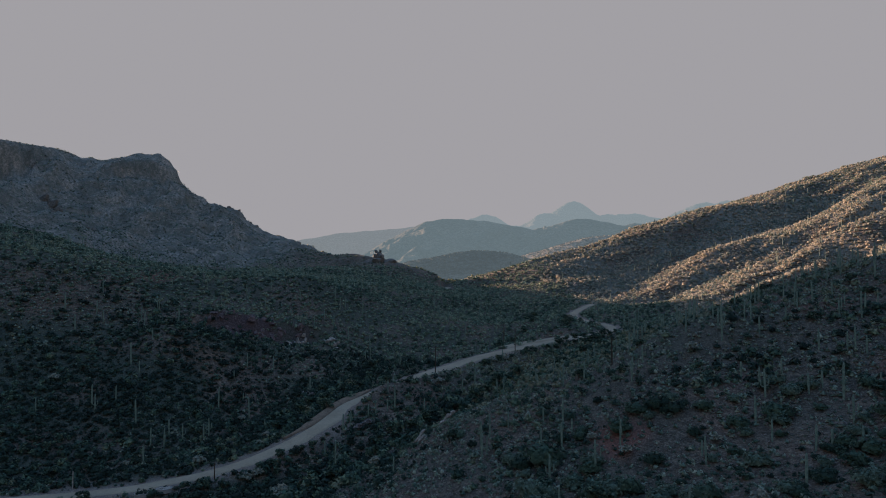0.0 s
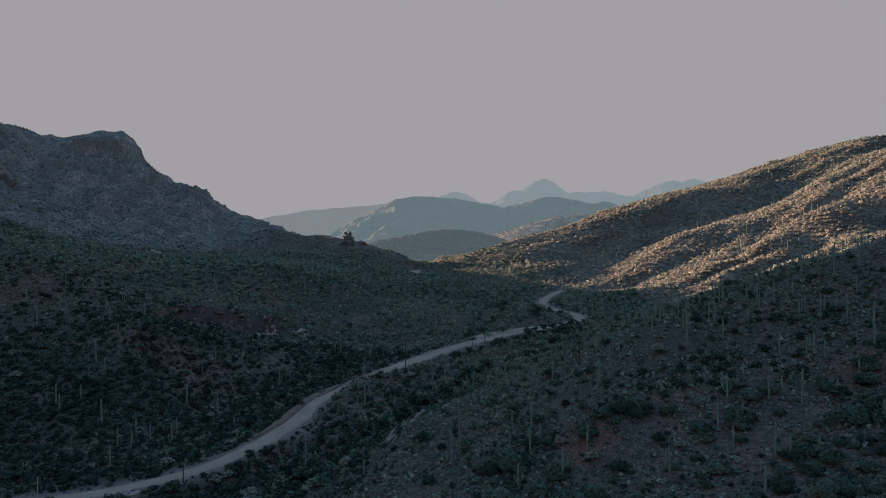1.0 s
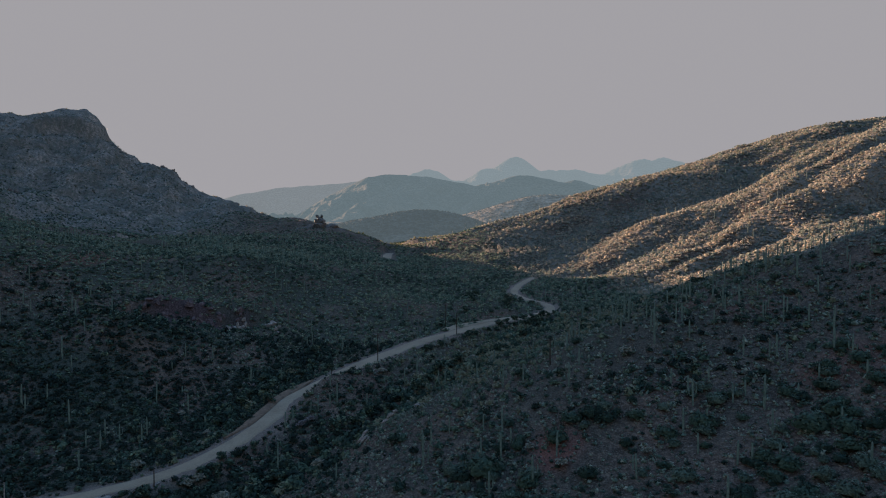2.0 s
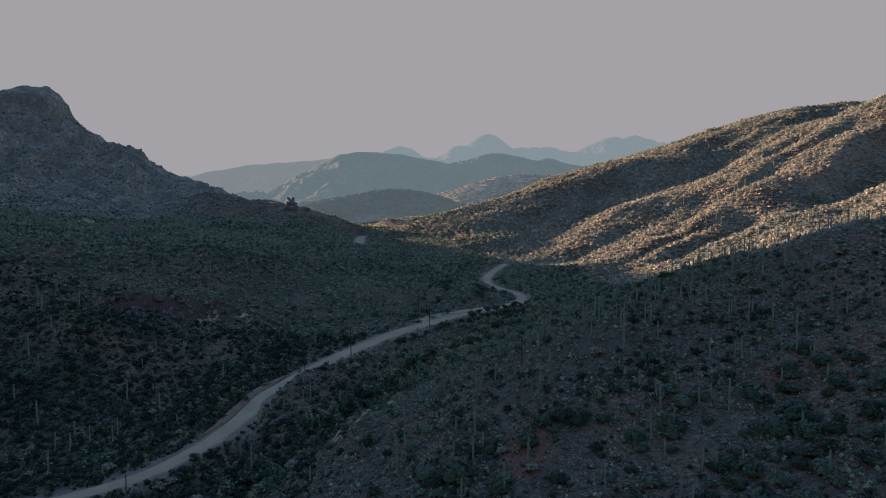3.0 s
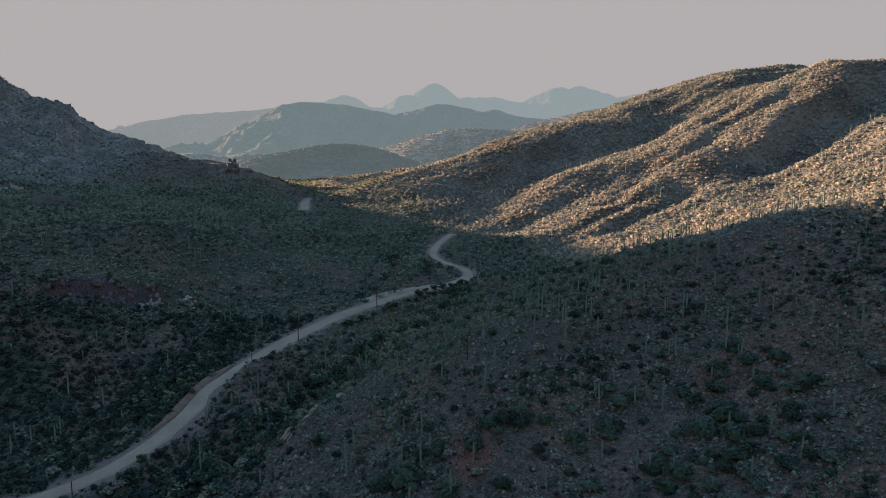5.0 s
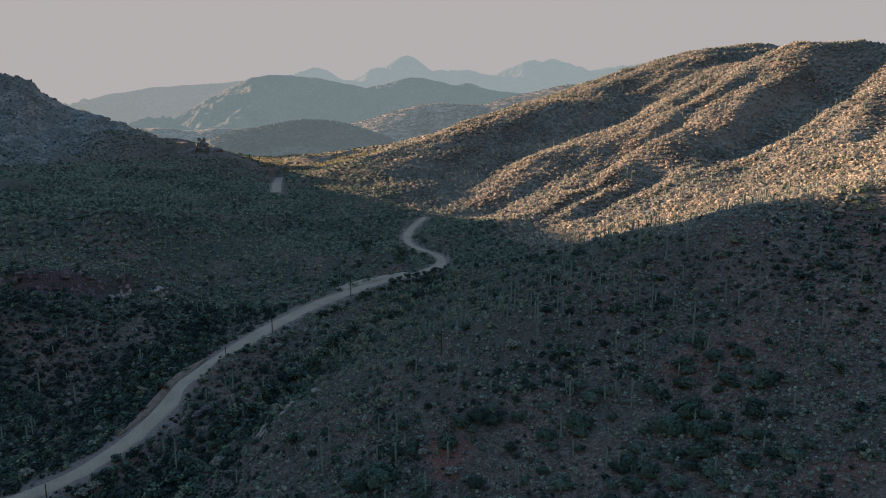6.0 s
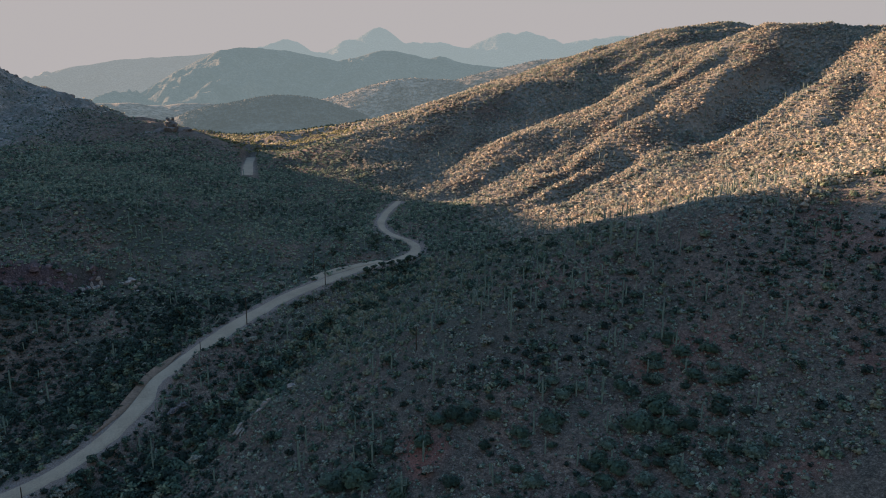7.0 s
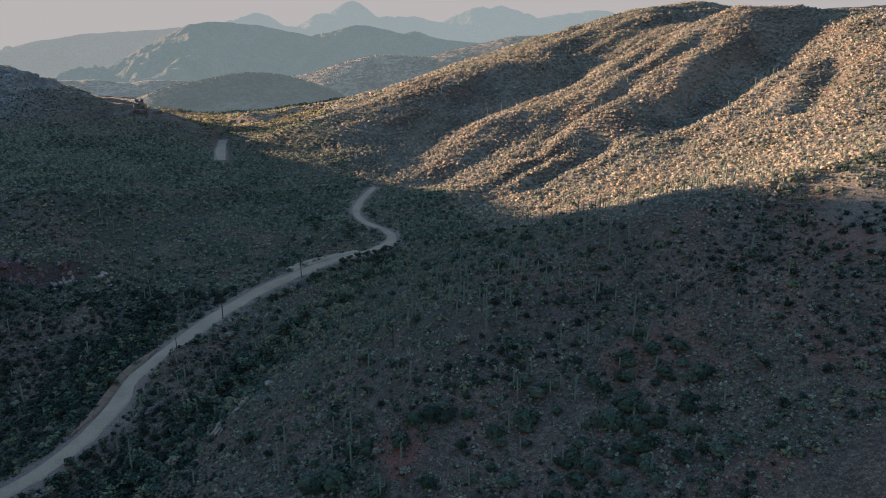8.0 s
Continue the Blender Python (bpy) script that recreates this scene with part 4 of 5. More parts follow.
# ---- saguaros ----
def column(bm, path_points, radii, ribs=9, deep=0.1):
    """A ribbed stem along a bent line, closed with a rounded tip."""
    rings = []
    for k, (p, rad) in enumerate(zip(path_points, radii)):
        q = path_points[min(k + 1, len(path_points) - 1)]
        b = path_points[max(k - 1, 0)]
        way = (Vector(q) - Vector(b)).normalized()
        side = way.orthogonal().normalized() if abs(way.z) < 0.99 else Vector((1, 0, 0))
        other = way.cross(side)
        ring = []
        for n in range(ribs * 2):
            ang = math.pi * n / ribs
            rr = rad * (1 - deep * (n % 2))
            ring.append(bm.verts.new(Vector(p) + (side * math.cos(ang) + other * math.sin(ang)) * rr))
        rings.append(ring)
    for a_, b_ in zip(rings, rings[1:]):
        for n in range(ribs * 2):
            m_ = (n + 1) % (ribs * 2)
            bm.faces.new((a_[n], a_[m_], b_[m_], b_[n]))
    bm.faces.new(rings[-1])
    bm.faces.new(rings[0][::-1])


def saguaro(tall, arms, seed):
    r = random.Random(seed)
    top_ob = new("saguaro")
    wide = 0.13 + 0.0125 * tall
    bm = bmesh.new()
    lean = r.uniform(-0.02, 0.02)
    levels = [(0, 0.85), (0.15, 0.95), (0.45, 1.05), (0.75, 1.0), (0.92, 0.85), (0.975, 0.6), (1.0, 0.22)]
    column(bm, [(lean * tall * f, 0, tall * f - 0.25 * (f == 0)) for f, _ in levels], [wide * w for _, w in levels])
    part("trunk", bm, CACTUS, top_ob)
    for k in range(arms):
        ang = r.uniform(0, 6.28)
        out_ = Vector((math.cos(ang), math.sin(ang), 0))
        z0 = tall * r.uniform(0.35, 0.55)
        reach_, rise = wide + r.uniform(0.45, 0.8), tall * r.uniform(0.15, 0.4)
        pts = [out_ * (wide * 0.6) + Vector((0, 0, z0)), out_ * reach_ * 0.75 + Vector((0, 0, z0 + 0.06)), out_ * reach_ + Vector((0, 0, z0 + 0.35)),
               out_ * reach_ + Vector((0, 0, z0 + 0.35 + rise * 0.6)), out_ * reach_ + Vector((0, 0, z0 + 0.35 + rise * 0.93)), out_ * reach_ + Vector((0, 0, z0 + 0.35 + rise))]
        bm = bmesh.new()
        column(bm, pts, [wide * w for w in (0.5, 0.6, 0.66, 0.66, 0.5, 0.18)], 7)
        part("arm", bm, CACTUS, top_ob)
    return top_ob


SPEARS, ARMED = "tall grey-green saguaro cactus, a single ribbed column on the slope", "grey-green saguaro cactus with upturned arms on the slope"
kinds = []
for tall, arms in ((3.0, 0), (4.0, 0), (5.0, 0), (6.2, 0), (7.6, 0), (5.2, 2), (6.4, 1), (7.4, 3)):
    ob = saguaro(tall, arms, 40 + len(kinds))
    tagged(ob, ARMED if arms else SPEARS, "cactus", "saguaros on the slopes")
    kinds.append((tall, arms, ob))
stands = []
stands += [(-133, 240, 8.5), (-124, 230, 8.0), (-124, 244, 5.9), (-120, 241, 4.7), (-108, 244, 7.0), (-106, 242, 5.7), (-94, 242, 7.4), (-100, 219, 8.4), (-96, 216, 3.7), (-101, 197, 7.3), (-99, 195, 5.2), (-96, 201, 5.5), (-86, 192, 8.4), (-78, 183, 5.7), (-74, 182, 4.9), (-75, 172, 5.1), (-76, 174, 2.9), (-65, 186, 5.8), (-65, 190, 5.4), (-69, 210, 6.8), (-58, 204, 7.0), (-63, 215, 3.0), (-51, 195, 3.1), (-37, 306, 8.4), (-63, 281, 3.7), (-39, 276, 7.3), (6, 319, 5.5), (-34, 222, 4.8), (-30, 257, 4.5), (-27, 182, 5.4)]
stands += [(-25.5, 185, 4.2), (-21, 188, 3.7), (-19, 188, 4.6), (-14, 190, 7.7), (-16, 190, 3.4), (-6, 191, 6.3), (-30, 172, 4.0), (-27, 170, 4.7), (-26, 164, 7.6), (-11, 146, 4.0), (5, 208, 6.4), (1, 198, 5.3), (9, 214, 8.5), (20, 243, 5.3), (23, 174, 3.1), (40, 186, 5.0), (48, 176, 6.4), (43, 151, 4.4), (59, 173, 3.2), (62, 175, 4.9), (27, 159, 5.7), (7, 135, 8.4), (9, 142, 5.8), (8, 136, 3.7), (13, 144, 3.9), (18, 131, 4.2), (24, 132, 3.0), (23, 136, 6.2), (25, 116, 7.0), (32, 128, 2.4)]
stands += [(25, 113, 1.8), (29, 109, 2.1), (62, 157, 3.4), (63, 158, 5.1), (68, 157, 5.2), (69, 156, 5.2), (80, 158, 6.9), (86, 150, 3.8), (91, 151, 3.4), (90, 148, 4.5), (83, 156, 6.9), (92, 143, 4.4), (100, 152, 4.3), (109, 165, 6.0), (93, 136, 8.4), (89, 130, 5.5), (75, 139, 4.8), (79, 136, 4.1), (80, 135, 4.8), (81, 133, 3.8), (101, 162, 8.3), (105, 184, 4.6), (59, 128, 5.6), (54, 121, 5.9), (66, 126, 4.2), (70, 122, 7.5), (67, 114, 4.7), (59, 122, 3.3), (54, 115, 4.0), (58, 109, 4.5)]
stands += [(60, 108, 3.3), (63, 105, 3.9), (76, 121, 3.4), (82, 124, 3.3), (80, 114, 2.2), (77, 110, 3.0), (42, 114, 2.7), (58, 136, 3.3), (65, 134, 3.3), (69, 127, 3.2), (133, 153, 3.9), (136, 153, 3.0), (134, 150, 2.3), (137, 146, 3.8), (139, 148, 2.3), (135, 144, 1.9), (137, 143, 1.9), (138, 140, 1.6), (136, 132, 2.2), (132, 165, 3.7), (163, 209, 5.2), (140, 177, 5.2), (125, 171, 4.3), (124, 173, 4.1), (123, 167, 3.3), (163, 215, 3.1), (172, 193, 4.6), (175, 197, 4.4), (150, 153, 3.7), (173, 205, 4.7)]
stands += [(123, 205, 6.3), (102, 178, 7.2), (111, 198, 4.0), (107, 162, 6.8), (116, 260, 5.0), (115, 255, 3.7), (115, 247, 4.8), (118, 239, 7.0), (108, 209, 4.1), (111, 206, 4.1), (123, 203, 4.1), (141, 229, 3.5), (85, 149, 4.3), (88, 146, 4.6), (94, 150, 2.4), (92, 143, 3.1), (79, 155, 4.7), (88, 119, 4.1), (101, 129, 3.0), (108, 133, 2.3), (95, 348, 6.3), (115, 325, 4.5), (56, 167, 5.6), (59, 167, 4.0), (62, 160, 4.6), (45, 182, 4.3), (46, 173, 3.3), (47, 169, 4.0)]
r = np.random.default_rng(21)
for x0, x1, y0, y1, n in ((15, 175, 92, 215, 85), (85, 200, 190, 290, 30), (-130, -10, 185, 330, 24), (-60, 60, 300, 420, 14), (70, 112, 245, 300, 24), (96, 150, 150, 212, 22)):
    while n:
        x, y = r.uniform(x0, x1), r.uniform(y0, y1)
        if x < 1.05 * y and to_road(np.array([x]), np.array([y]))[0][0] > 6 and min((x - p[0]) ** 2 + (y - p[1]) ** 2 for p in stands) > 9:
            stands.append((x, y, 2.6 + 4.2 * r.beta(1.6, 2.0)))
            n -= 1
stand_z = height(np.array([p[0] for p in stands]), np.array([p[1] for p in stands]))
used = set()
for n, ((x, y, tall), z) in enumerate(zip(stands, stand_z)):
    tall = min(tall, 4.8 + 0.5 * max(0, tall - 4.8))
    armed = n % 4 == 2 and tall > 4.2
    fit_to = [k for k in kinds if bool(k[1]) == armed]
    k = min(fit_to, key=lambda q: abs(q[0] - tall))
    size = tall / k[0]
    m = Matrix.Translation((x, y, z - 0.05)) @ Matrix.Rotation(r.uniform(0, 6.28), 4, "Z") @ Matrix.Rotation(radians(r.uniform(-2, 2)), 4, "X") @ Matrix.Scale(size, 4)
    if k[0] * 10 + k[1] in used:
        copy_thing(k[2], m)
    else:
        used.add(k[0] * 10 + k[1])
        k[2].matrix_basis = m
for tall, arms, ob in kinds:
    if tall * 10 + arms not in used:
        ob.matrix_basis = Matrix.Translation((60, 150, float(height([60], [150])[0])))

# the many small ones farther up the slopes
r = np.random.default_rng(33)
x, y = r.uniform(-260, 330, 1000), r.uniform(255, 560, 1000)
d, _, _ = to_road(x, y)
ok = (d > 6) & (rocky(x, y) < 0.2) & (r.uniform(size=1000) < 0.5)
x, y = x[ok], y[ok]
tall = r.uniform(2.5, 6.5, len(x))
ang = np.arange(7) * 2 * np.pi / 7
ring = np.stack([np.cos(ang), np.sin(ang)], -1)
prof = [(-0.05, 0.9), (0.5, 1.05), (0.93, 0.85), (1.0, 0.2)]
z = height(x, y)
v = np.stack([np.concatenate([np.c_[ring * 0.18 * w, np.full(7, f)] for f, w in prof])] * len(x))
v[..., 2] = v[..., 2] * tall[:, None] + z[:, None]
v[..., 0] += x[:, None]
v[..., 1] += y[:, None]
one = np.array([[k * 7 + n, k * 7 + (n + 1) % 7, (k + 1) * 7 + (n + 1) % 7, (k + 1) * 7 + n] for k in range(3) for n in range(7)])
f = (one[None] + (np.arange(len(x)) * 28)[:, None, None]).reshape(-1, 4)
tagged(new("distant_saguaros", mesh_of("distant_saguaros", v.reshape(-1, 3), f, CACTUS, 4, True)), "slender saguaro columns scattered over the far hillsides", "cacti", kind="stuff")


def rod(bm, a_, b_, ra, rb, sides=10):
    a_, b_ = Vector(a_), Vector(b_)
    m = Matrix.Translation((a_ + b_) / 2) @ (b_ - a_).to_track_quat("Z", "Y").to_matrix().to_4x4()
    bmesh.ops.create_cone(bm, cap_ends=True, segments=sides, radius1=ra, radius2=rb, depth=(b_ - a_).length, matrix=m)


# ---- mesquite and palo verde trees along the wash and the road ----
def small_tree(wide, tall, seed, leaf):
    r_ = random.Random(seed)
    ob = new("desert_tree")
    bm = bmesh.new()
    fork = Vector((0, 0, tall * 0.22))
    rod(bm, (0, 0, -0.3), fork, 0.16, 0.12, 7)
    trunk = part("trunk", bm, BARK, ob)
    for k in range(5):
        ang = 6.283 * k / 5 + r_.uniform(-0.4, 0.4)
        elbow = fork + Vector((math.cos(ang) * wide * 0.35, math.sin(ang) * wide * 0.35, tall * 0.25))
        bm = bmesh.new()
        rod(bm, fork, elbow, 0.09, 0.06, 5)
        rod(bm, elbow, elbow + Vector((math.cos(ang) * wide * 0.25, math.sin(ang) * wide * 0.25, tall * 0.25)), 0.06, 0.02, 5)
        part("limb", bm, BARK, trunk)
    lobes = []
    for k in range(9):
        ang, out_, up = r_.uniform(0, 6.28), wide * r_.uniform(0.15, 0.68), tall * r_.uniform(0.24, 0.76)
        lobes.append(leaf_form(46, 0.46, seed * 31 + k) * (wide * r_.uniform(0.36, 0.55)) * np.array([1, 1, 0.75]) + np.array([math.cos(ang) * out_, math.sin(ang) * out_, up]))
    v_ = np.concatenate(lobes).reshape(-1, 3)
    tint = np.clip(np.repeat(np.random.default_rng(seed).beta(1.5, 2.2, len(v_) // 3), 3), 0, 1)
    crown = new("crown", mesh_of("crown", v_, np.arange(len(v_)).reshape(-1, 3), leaf, 3, False, tint=tint))
    crown.parent = ob
    return ob


TREES = [small_tree(2.3, 3.2, 3, BUSH), small_tree(2.8, 3.6, 4, BUSH), small_tree(2.0, 2.8, 5, BUSH), small_tree(2.4, 3.2, 6, PALO_SUN)]
for n, ob in enumerate(TREES):
    tagged(ob, "pale yellow-green palo verde tree with a spreading crown" if n == 3 else "dark green mesquite tree with a low rounded crown", "tree", "desert trees along the wash and road")
rows_of_trees = [([(13, 240), (30, 252), (44, 261), (58, 260)], 3.4), ([(48, 283), (52, 295), (54, 306)], 4.2), ([(-35, 152), (-19, 168), (-4, 188), (12, 208), (30, 228)], 5.2), ([(-60, 170), (-50, 186), (-42, 206), (-30, 226)], 6.0),
                 ([(75, 262), (90, 255), (108, 244)], 5.0), ([(10, 268), (28, 282), (36, 300), (42, 330)], 7.0), ([(-95, 166), (-72, 170)], 6.0), ([(-57, 150.5), (-47, 158), (-39, 166.5), (-33.5, 176), (-27.5, 188)], 3.6)]
r = np.random.default_rng(91)
places = []
for line, gap in rows_of_trees:
    for p in chain([(*q, 0) for q in line], gap):
        places.append((p[0] + r.normal(0, 1.1), p[1] + r.normal(0, 1.1)))
for p in [(46, 264.6), (49.5, 264.4), (53, 264.2), (56.5, 264.4), (60, 265.2), (63.5, 267.6), (66.5, 269.6), (43, 263), (50, 261), (57, 261), (61.5, 291.5), (63.8, 289), (58.5, 298), (56.5, 304)]:
    places.append(p)
for n in range(120):
    places.append((r.uniform(-120, 130), r.uniform(92, 255)))
places = [p for p in places if to_road(np.array([p[0]]), np.array([p[1]]))[0][0] > 4.8 and p[0] < 1.0 * p[1]]
tree_z = height(np.array([p[0] for p in places]), np.array([p[1] for p in places]))
for n, ((x, y), z) in enumerate(zip(places, tree_z)):
    by_wash = float(smooth(14, 5, wash_near(np.array([x]), np.array([y])))[0])
    m = Matrix.Translation((x, y, z)) @ Matrix.Rotation(r.uniform(0, 6.28), 4, "Z") @ Matrix.Scale(r.uniform(0.65, 1.1) + 0.45 * by_wash, 4)
    k = n % 4 if n < 4 else int(r.choice(4, p=[0.34, 0.26, 0.26, 0.14]))
    if n < 4:
        TREES[k].matrix_basis = m
    else:
        copy_thing(TREES[k], m)


# the rounded bushes of the nearest slope, each a thing of its own
def rounded_bush(seed, leaf):
    r_ = random.Random(seed)
    ob = new("desert_bush")
    bm = bmesh.new()
    for k in range(5):
        ang = 6.283 * k / 5 + r_.uniform(-0.4, 0.4)
        rod(bm, (0, 0, -0.1), (math.cos(ang) * 0.5, math.sin(ang) * 0.5, r_.uniform(0.4, 0.7)), 0.03, 0.012, 4)
    part("stems", bm, BARK, ob, "thin grey woody stems")
    v_, f_ = plant_form(170, 0.16, seed, CROWN, False)
    v_ = v_ * np.array([1, 1, 0.85]) + np.array([0, 0, 0.28])
    for k in range(4):
        ang = 6.283 * k / 4 + r_.uniform(-0.5, 0.5)
        w_, g_ = plant_form(85, 0.2, seed * 7 + k, DOME, False)
        w_ = w_ * r_.uniform(0.42, 0.6) + np.array([math.cos(ang) * 0.55, math.sin(ang) * 0.55, r_.uniform(0.2, 0.55)])
        f_ = np.concatenate([f_, g_ + len(v_)])
        v_ = np.concatenate([v_, w_])
    tint = np.clip(r_.uniform(0.25, 0.6) + np.random.default_rng(seed).normal(0, 0.09, len(v_)), 0, 1)
    me = mesh_of("foliage", v_, f_, leaf, 3, True, tint=tint)
    side = v_ - np.array([0, 0, 0.1]) + np.random.default_rng(seed + 3).normal(0, 0.25, v_.shape)
    me.normals_split_custom_set_from_vertices(side / np.linalg.norm(side, axis=1)[:, None])
    foliage = new("foliage", me)
    foliage.parent = ob
    return ob


bush_kinds = [rounded_bush(70 + k, leaf) for k, leaf in enumerate((BUSH, BUSH, BUSH, SAGE, BUSH, SAGE))]
bush_labels = ["dark green rounded bush on the stony slope", "grey-green low sage bush on bare soil"]
for ob, label in zip(bush_kinds, (0, 0, 0, 1, 0, 1)):
    tagged(ob, bush_labels[label], "bush", "bushes on the near slope")
bush_z = height(np.array([p[0] for p in NEAR_BUSHES]), np.array([p[1] for p in NEAR_BUSHES]))
for n, ((x, y, size), z) in enumerate(zip(NEAR_BUSHES, bush_z)):
    m = Matrix.Translation((x, y, z)) @ Matrix.Rotation(r.uniform(0, 6.28), 4, "Z") @ Matrix.Scale(size, 4)
    if n < len(bush_kinds):
        bush_kinds[n].matrix_basis = m
    else:
        copy_thing(bush_kinds[int(r.integers(0, len(bush_kinds)))], m)

# grey leafless brush and one yellow palo verde by the road
for n, (x, y, size) in enumerate(((-22.8, 182.5, 1.0), (-20.4, 184.0, 0.8), (-41.5, 219, 0.8))):
    ob = small_tree(1.8, 1.7, 40 + n, DRY)
    ob.name = "dry_brush"
    ob.matrix_basis = Matrix.Translation((x, y, float(height([x], [y])[0]))) @ Matrix.Scale(size, 4)
    tagged(ob, "grey leafless brush beside the wash", "bush", "dry brush by the wash")
for x, y in ((-35.9, 211.9), (-33.5, 213.6), (27, 128), (46, 118)):
    copy_thing(TREES[3], Matrix.Translation((x, y, float(height([x], [y])[0]))) @ Matrix.Scale(0.7, 4))


# ---- utility poles and roadside posts ----
def utility_pole(x, y, tall, turn, label):
    ob = new("utility_pole")
    bm = bmesh.new()
    rod(bm, (0, 0, -0.4), (0, 0, tall), 0.17, 0.12)
    part("pole", bm, WOOD, ob)
    bm = bmesh.new()
    bmesh.ops.create_cube(bm, size=1, matrix=Matrix.Translation((0, 0.15, tall - 0.5)) @ Matrix.Diagonal((2.4, 0.1, 0.13, 1)))
    bmesh.ops.bevel(bm, geom=bm.edges[:], offset=0.015, segments=1, affect="EDGES")
    crossarm = part("crossarm", bm, WOOD, ob)
    for k in (-1.05, -0.45, 1.05):
        bm = bmesh.new()
        rod(bm, (k, 0.15, tall - 0.44), (k, 0.15, tall - 0.3), 0.03, 0.03)
        rod(bm, (k, 0.15, tall - 0.3), (k, 0.15, tall - 0.14), 0.07, 0.05)
        part("insulator", bm, GLASS, crossarm, "grey porcelain insulator")
    ob.matrix_basis = Matrix.Translation((x, y, float(height([x], [y])[0]))) @ Matrix.Rotation(radians(turn), 4, "Z")
    return tagged(ob, label, "utility pole", "utility poles along the road")


utility_pole(-3.5, 233.2, 9.6, 25, "dark weathered wooden utility pole with a crossarm beside the road")
utility_pole(25.8, 256.8, 8.6, 30, "weathered wooden utility pole with a crossarm at the road edge")
utility_pole(23.5, 279, 9.5, 40, "weathered wooden utility pole standing across the road in scrub")
utility_pole(38.6, 160.6, 6.4, 10, "short dark wooden utility pole on the scrub slope")


def road_post(x, y, tall, mat, label):
    ob = new("roadside_post")
    bm = bmesh.new()
    rod(bm, (0, 0, -0.3), (0, 0, tall), 0.13, 0.11)
    post = part("post", bm, mat, ob)
    bm = bmesh.new()
    rod(bm, (0, 0, tall - 0.02), (0, 0, tall + 0.06), 0.135, 0.06)
    part("cap", bm, mat, post)
    ob.matrix_basis = Matrix.Translation((x, y, float(height([x], [y])[0])))
    return tagged(ob, label, "post", "posts along the road")


road_post(-52.5, 157.6, 3.6, WOOD, "dark wooden post at the edge of the dirt road")
road_post(-17.6, 215.8, 3.6, WOOD, "dark wooden post standing at the road shoulder")
road_post(-85, 158.2, 4.2, PALE, "pale weathered post beside the roadside clearing")


# ---- boulders and rock outcrops ----
def boulder_mesh(bm, at, size, seed, detail=2, lean=None):
    got = bmesh.ops.create_icosphere(bm, subdivisions=detail, radius=1)
    r_ = random.Random(seed)
    shift = Vector((r_.uniform(-50, 50), r_.uniform(-50, 50), r_.uniform(-50, 50)))
    planes = [Vector((r_.gauss(0, 1), r_.gauss(0, 1), r_.gauss(0, 1))).normalized() for _ in range(11)]
    turn = Matrix.Rotation(r_.uniform(0, 6.28) if lean is None else lean[0], 3, "Z") @ Matrix.Rotation(0.0 if lean is None else lean[1], 3, "Y")
    for v_ in got["verts"]:
        p = v_.co.copy()
        for n_ in planes:                       # broken flat faces
            over = p.dot(n_) - 0.56
            if over > 0:
                p -= n_ * over
        p *= 1 + 0.2 * noise.noise(p * 1.6 + shift) + 0.06 * noise.noise(p * 4 + shift)
        p = turn @ Vector((p.x * size[0], p.y * size[1], p.z * size[2]))
        v_.co = p + Vector(at)


def boulder(name, x, y, size, mat, label, seed, sink=0.25):
    bm = bmesh.new()
    boulder_mesh(bm, (0, 0, 0), size, seed)
    me = bpy.data.meshes.new(name)
    bm.to_mesh(me)
    bm.free()
    me.materials.append(mat)
    ob = new(name, me)
    ob.location = (x, y, float(height([x], [y])[0]) + size[2] * (0.5 - sink))
    return tagged(ob, label, "rock", "boulders in the valley")


for k, (x, y, a_, b_, c_, mat) in enumerate([
        (-52, 159, 0.6, 0.5, 0.4, PALE), (95.5, 349, 1.0, 0.8, 0.6, STONE), (84, 445, 2.6, 1.5, 1.3, PALE), (98, 447, 1.8, 1.4, 1.2, PALE), (-36, 222, 0.5, 0.45, 0.4, PALE), (7.8, 180, 1.7, 1.2, 1.3, PALE)]):
    boulder("boulder", x, y, (a_, b_, c_), mat, "pale weathered boulder lying in the scrub" if mat is PALE else "brown boulder lying in the scrub", 60 + k)


def outcrop(name, x, y, blocks, label, mat, pale_from=99, lean=None):
    """Broken blocks of rock standing out of the slope."""
    ob = new(name)
    z0 = float(height([x], [y])[0])
    for k, (dx, dy, dz, a_, b_, c_) in enumerate(blocks):
        bm = bmesh.new()
        boulder_mesh(bm, (dx, dy, float(height([x + dx], [y + dy])[0]) - z0 + dz), (a_, b_, c_), 200 + k * 7 + int(abs(x)), lean=lean)
        part("rock", bm, PALE if k >= pale_from else mat, ob)
    ob.location = (x, y, z0)
    return tagged(ob, label, "rock outcrop")


outcrop("rock_stack", -66, 672, [(0, 0, -0.5, 13, 9, 6.0), (-10, 1, -1.6, 11, 8, 5), (10, -1, -1.6, 11, 8, 5), (-18, 2, -2.4, 10, 7, 4.2), (18, -2, -2.4, 10, 7, 4.2), (0, 0, 3.2, 7.5, 5.5, 5.2), (-2.8, 0, 5.4, 4.2, 3.6, 3.8), (2.8, 0, 5.6, 4.2, 3.6, 3.8), (0, 0, 7.8, 4.6, 3.6, 3.2), (-2.2, 0, 10.6, 2.0, 1.9, 2.2), (1.9, 0, 10.8, 2.2, 2.0, 2.4)],
        "dark crag with balanced stones on the ridge", CRAG)
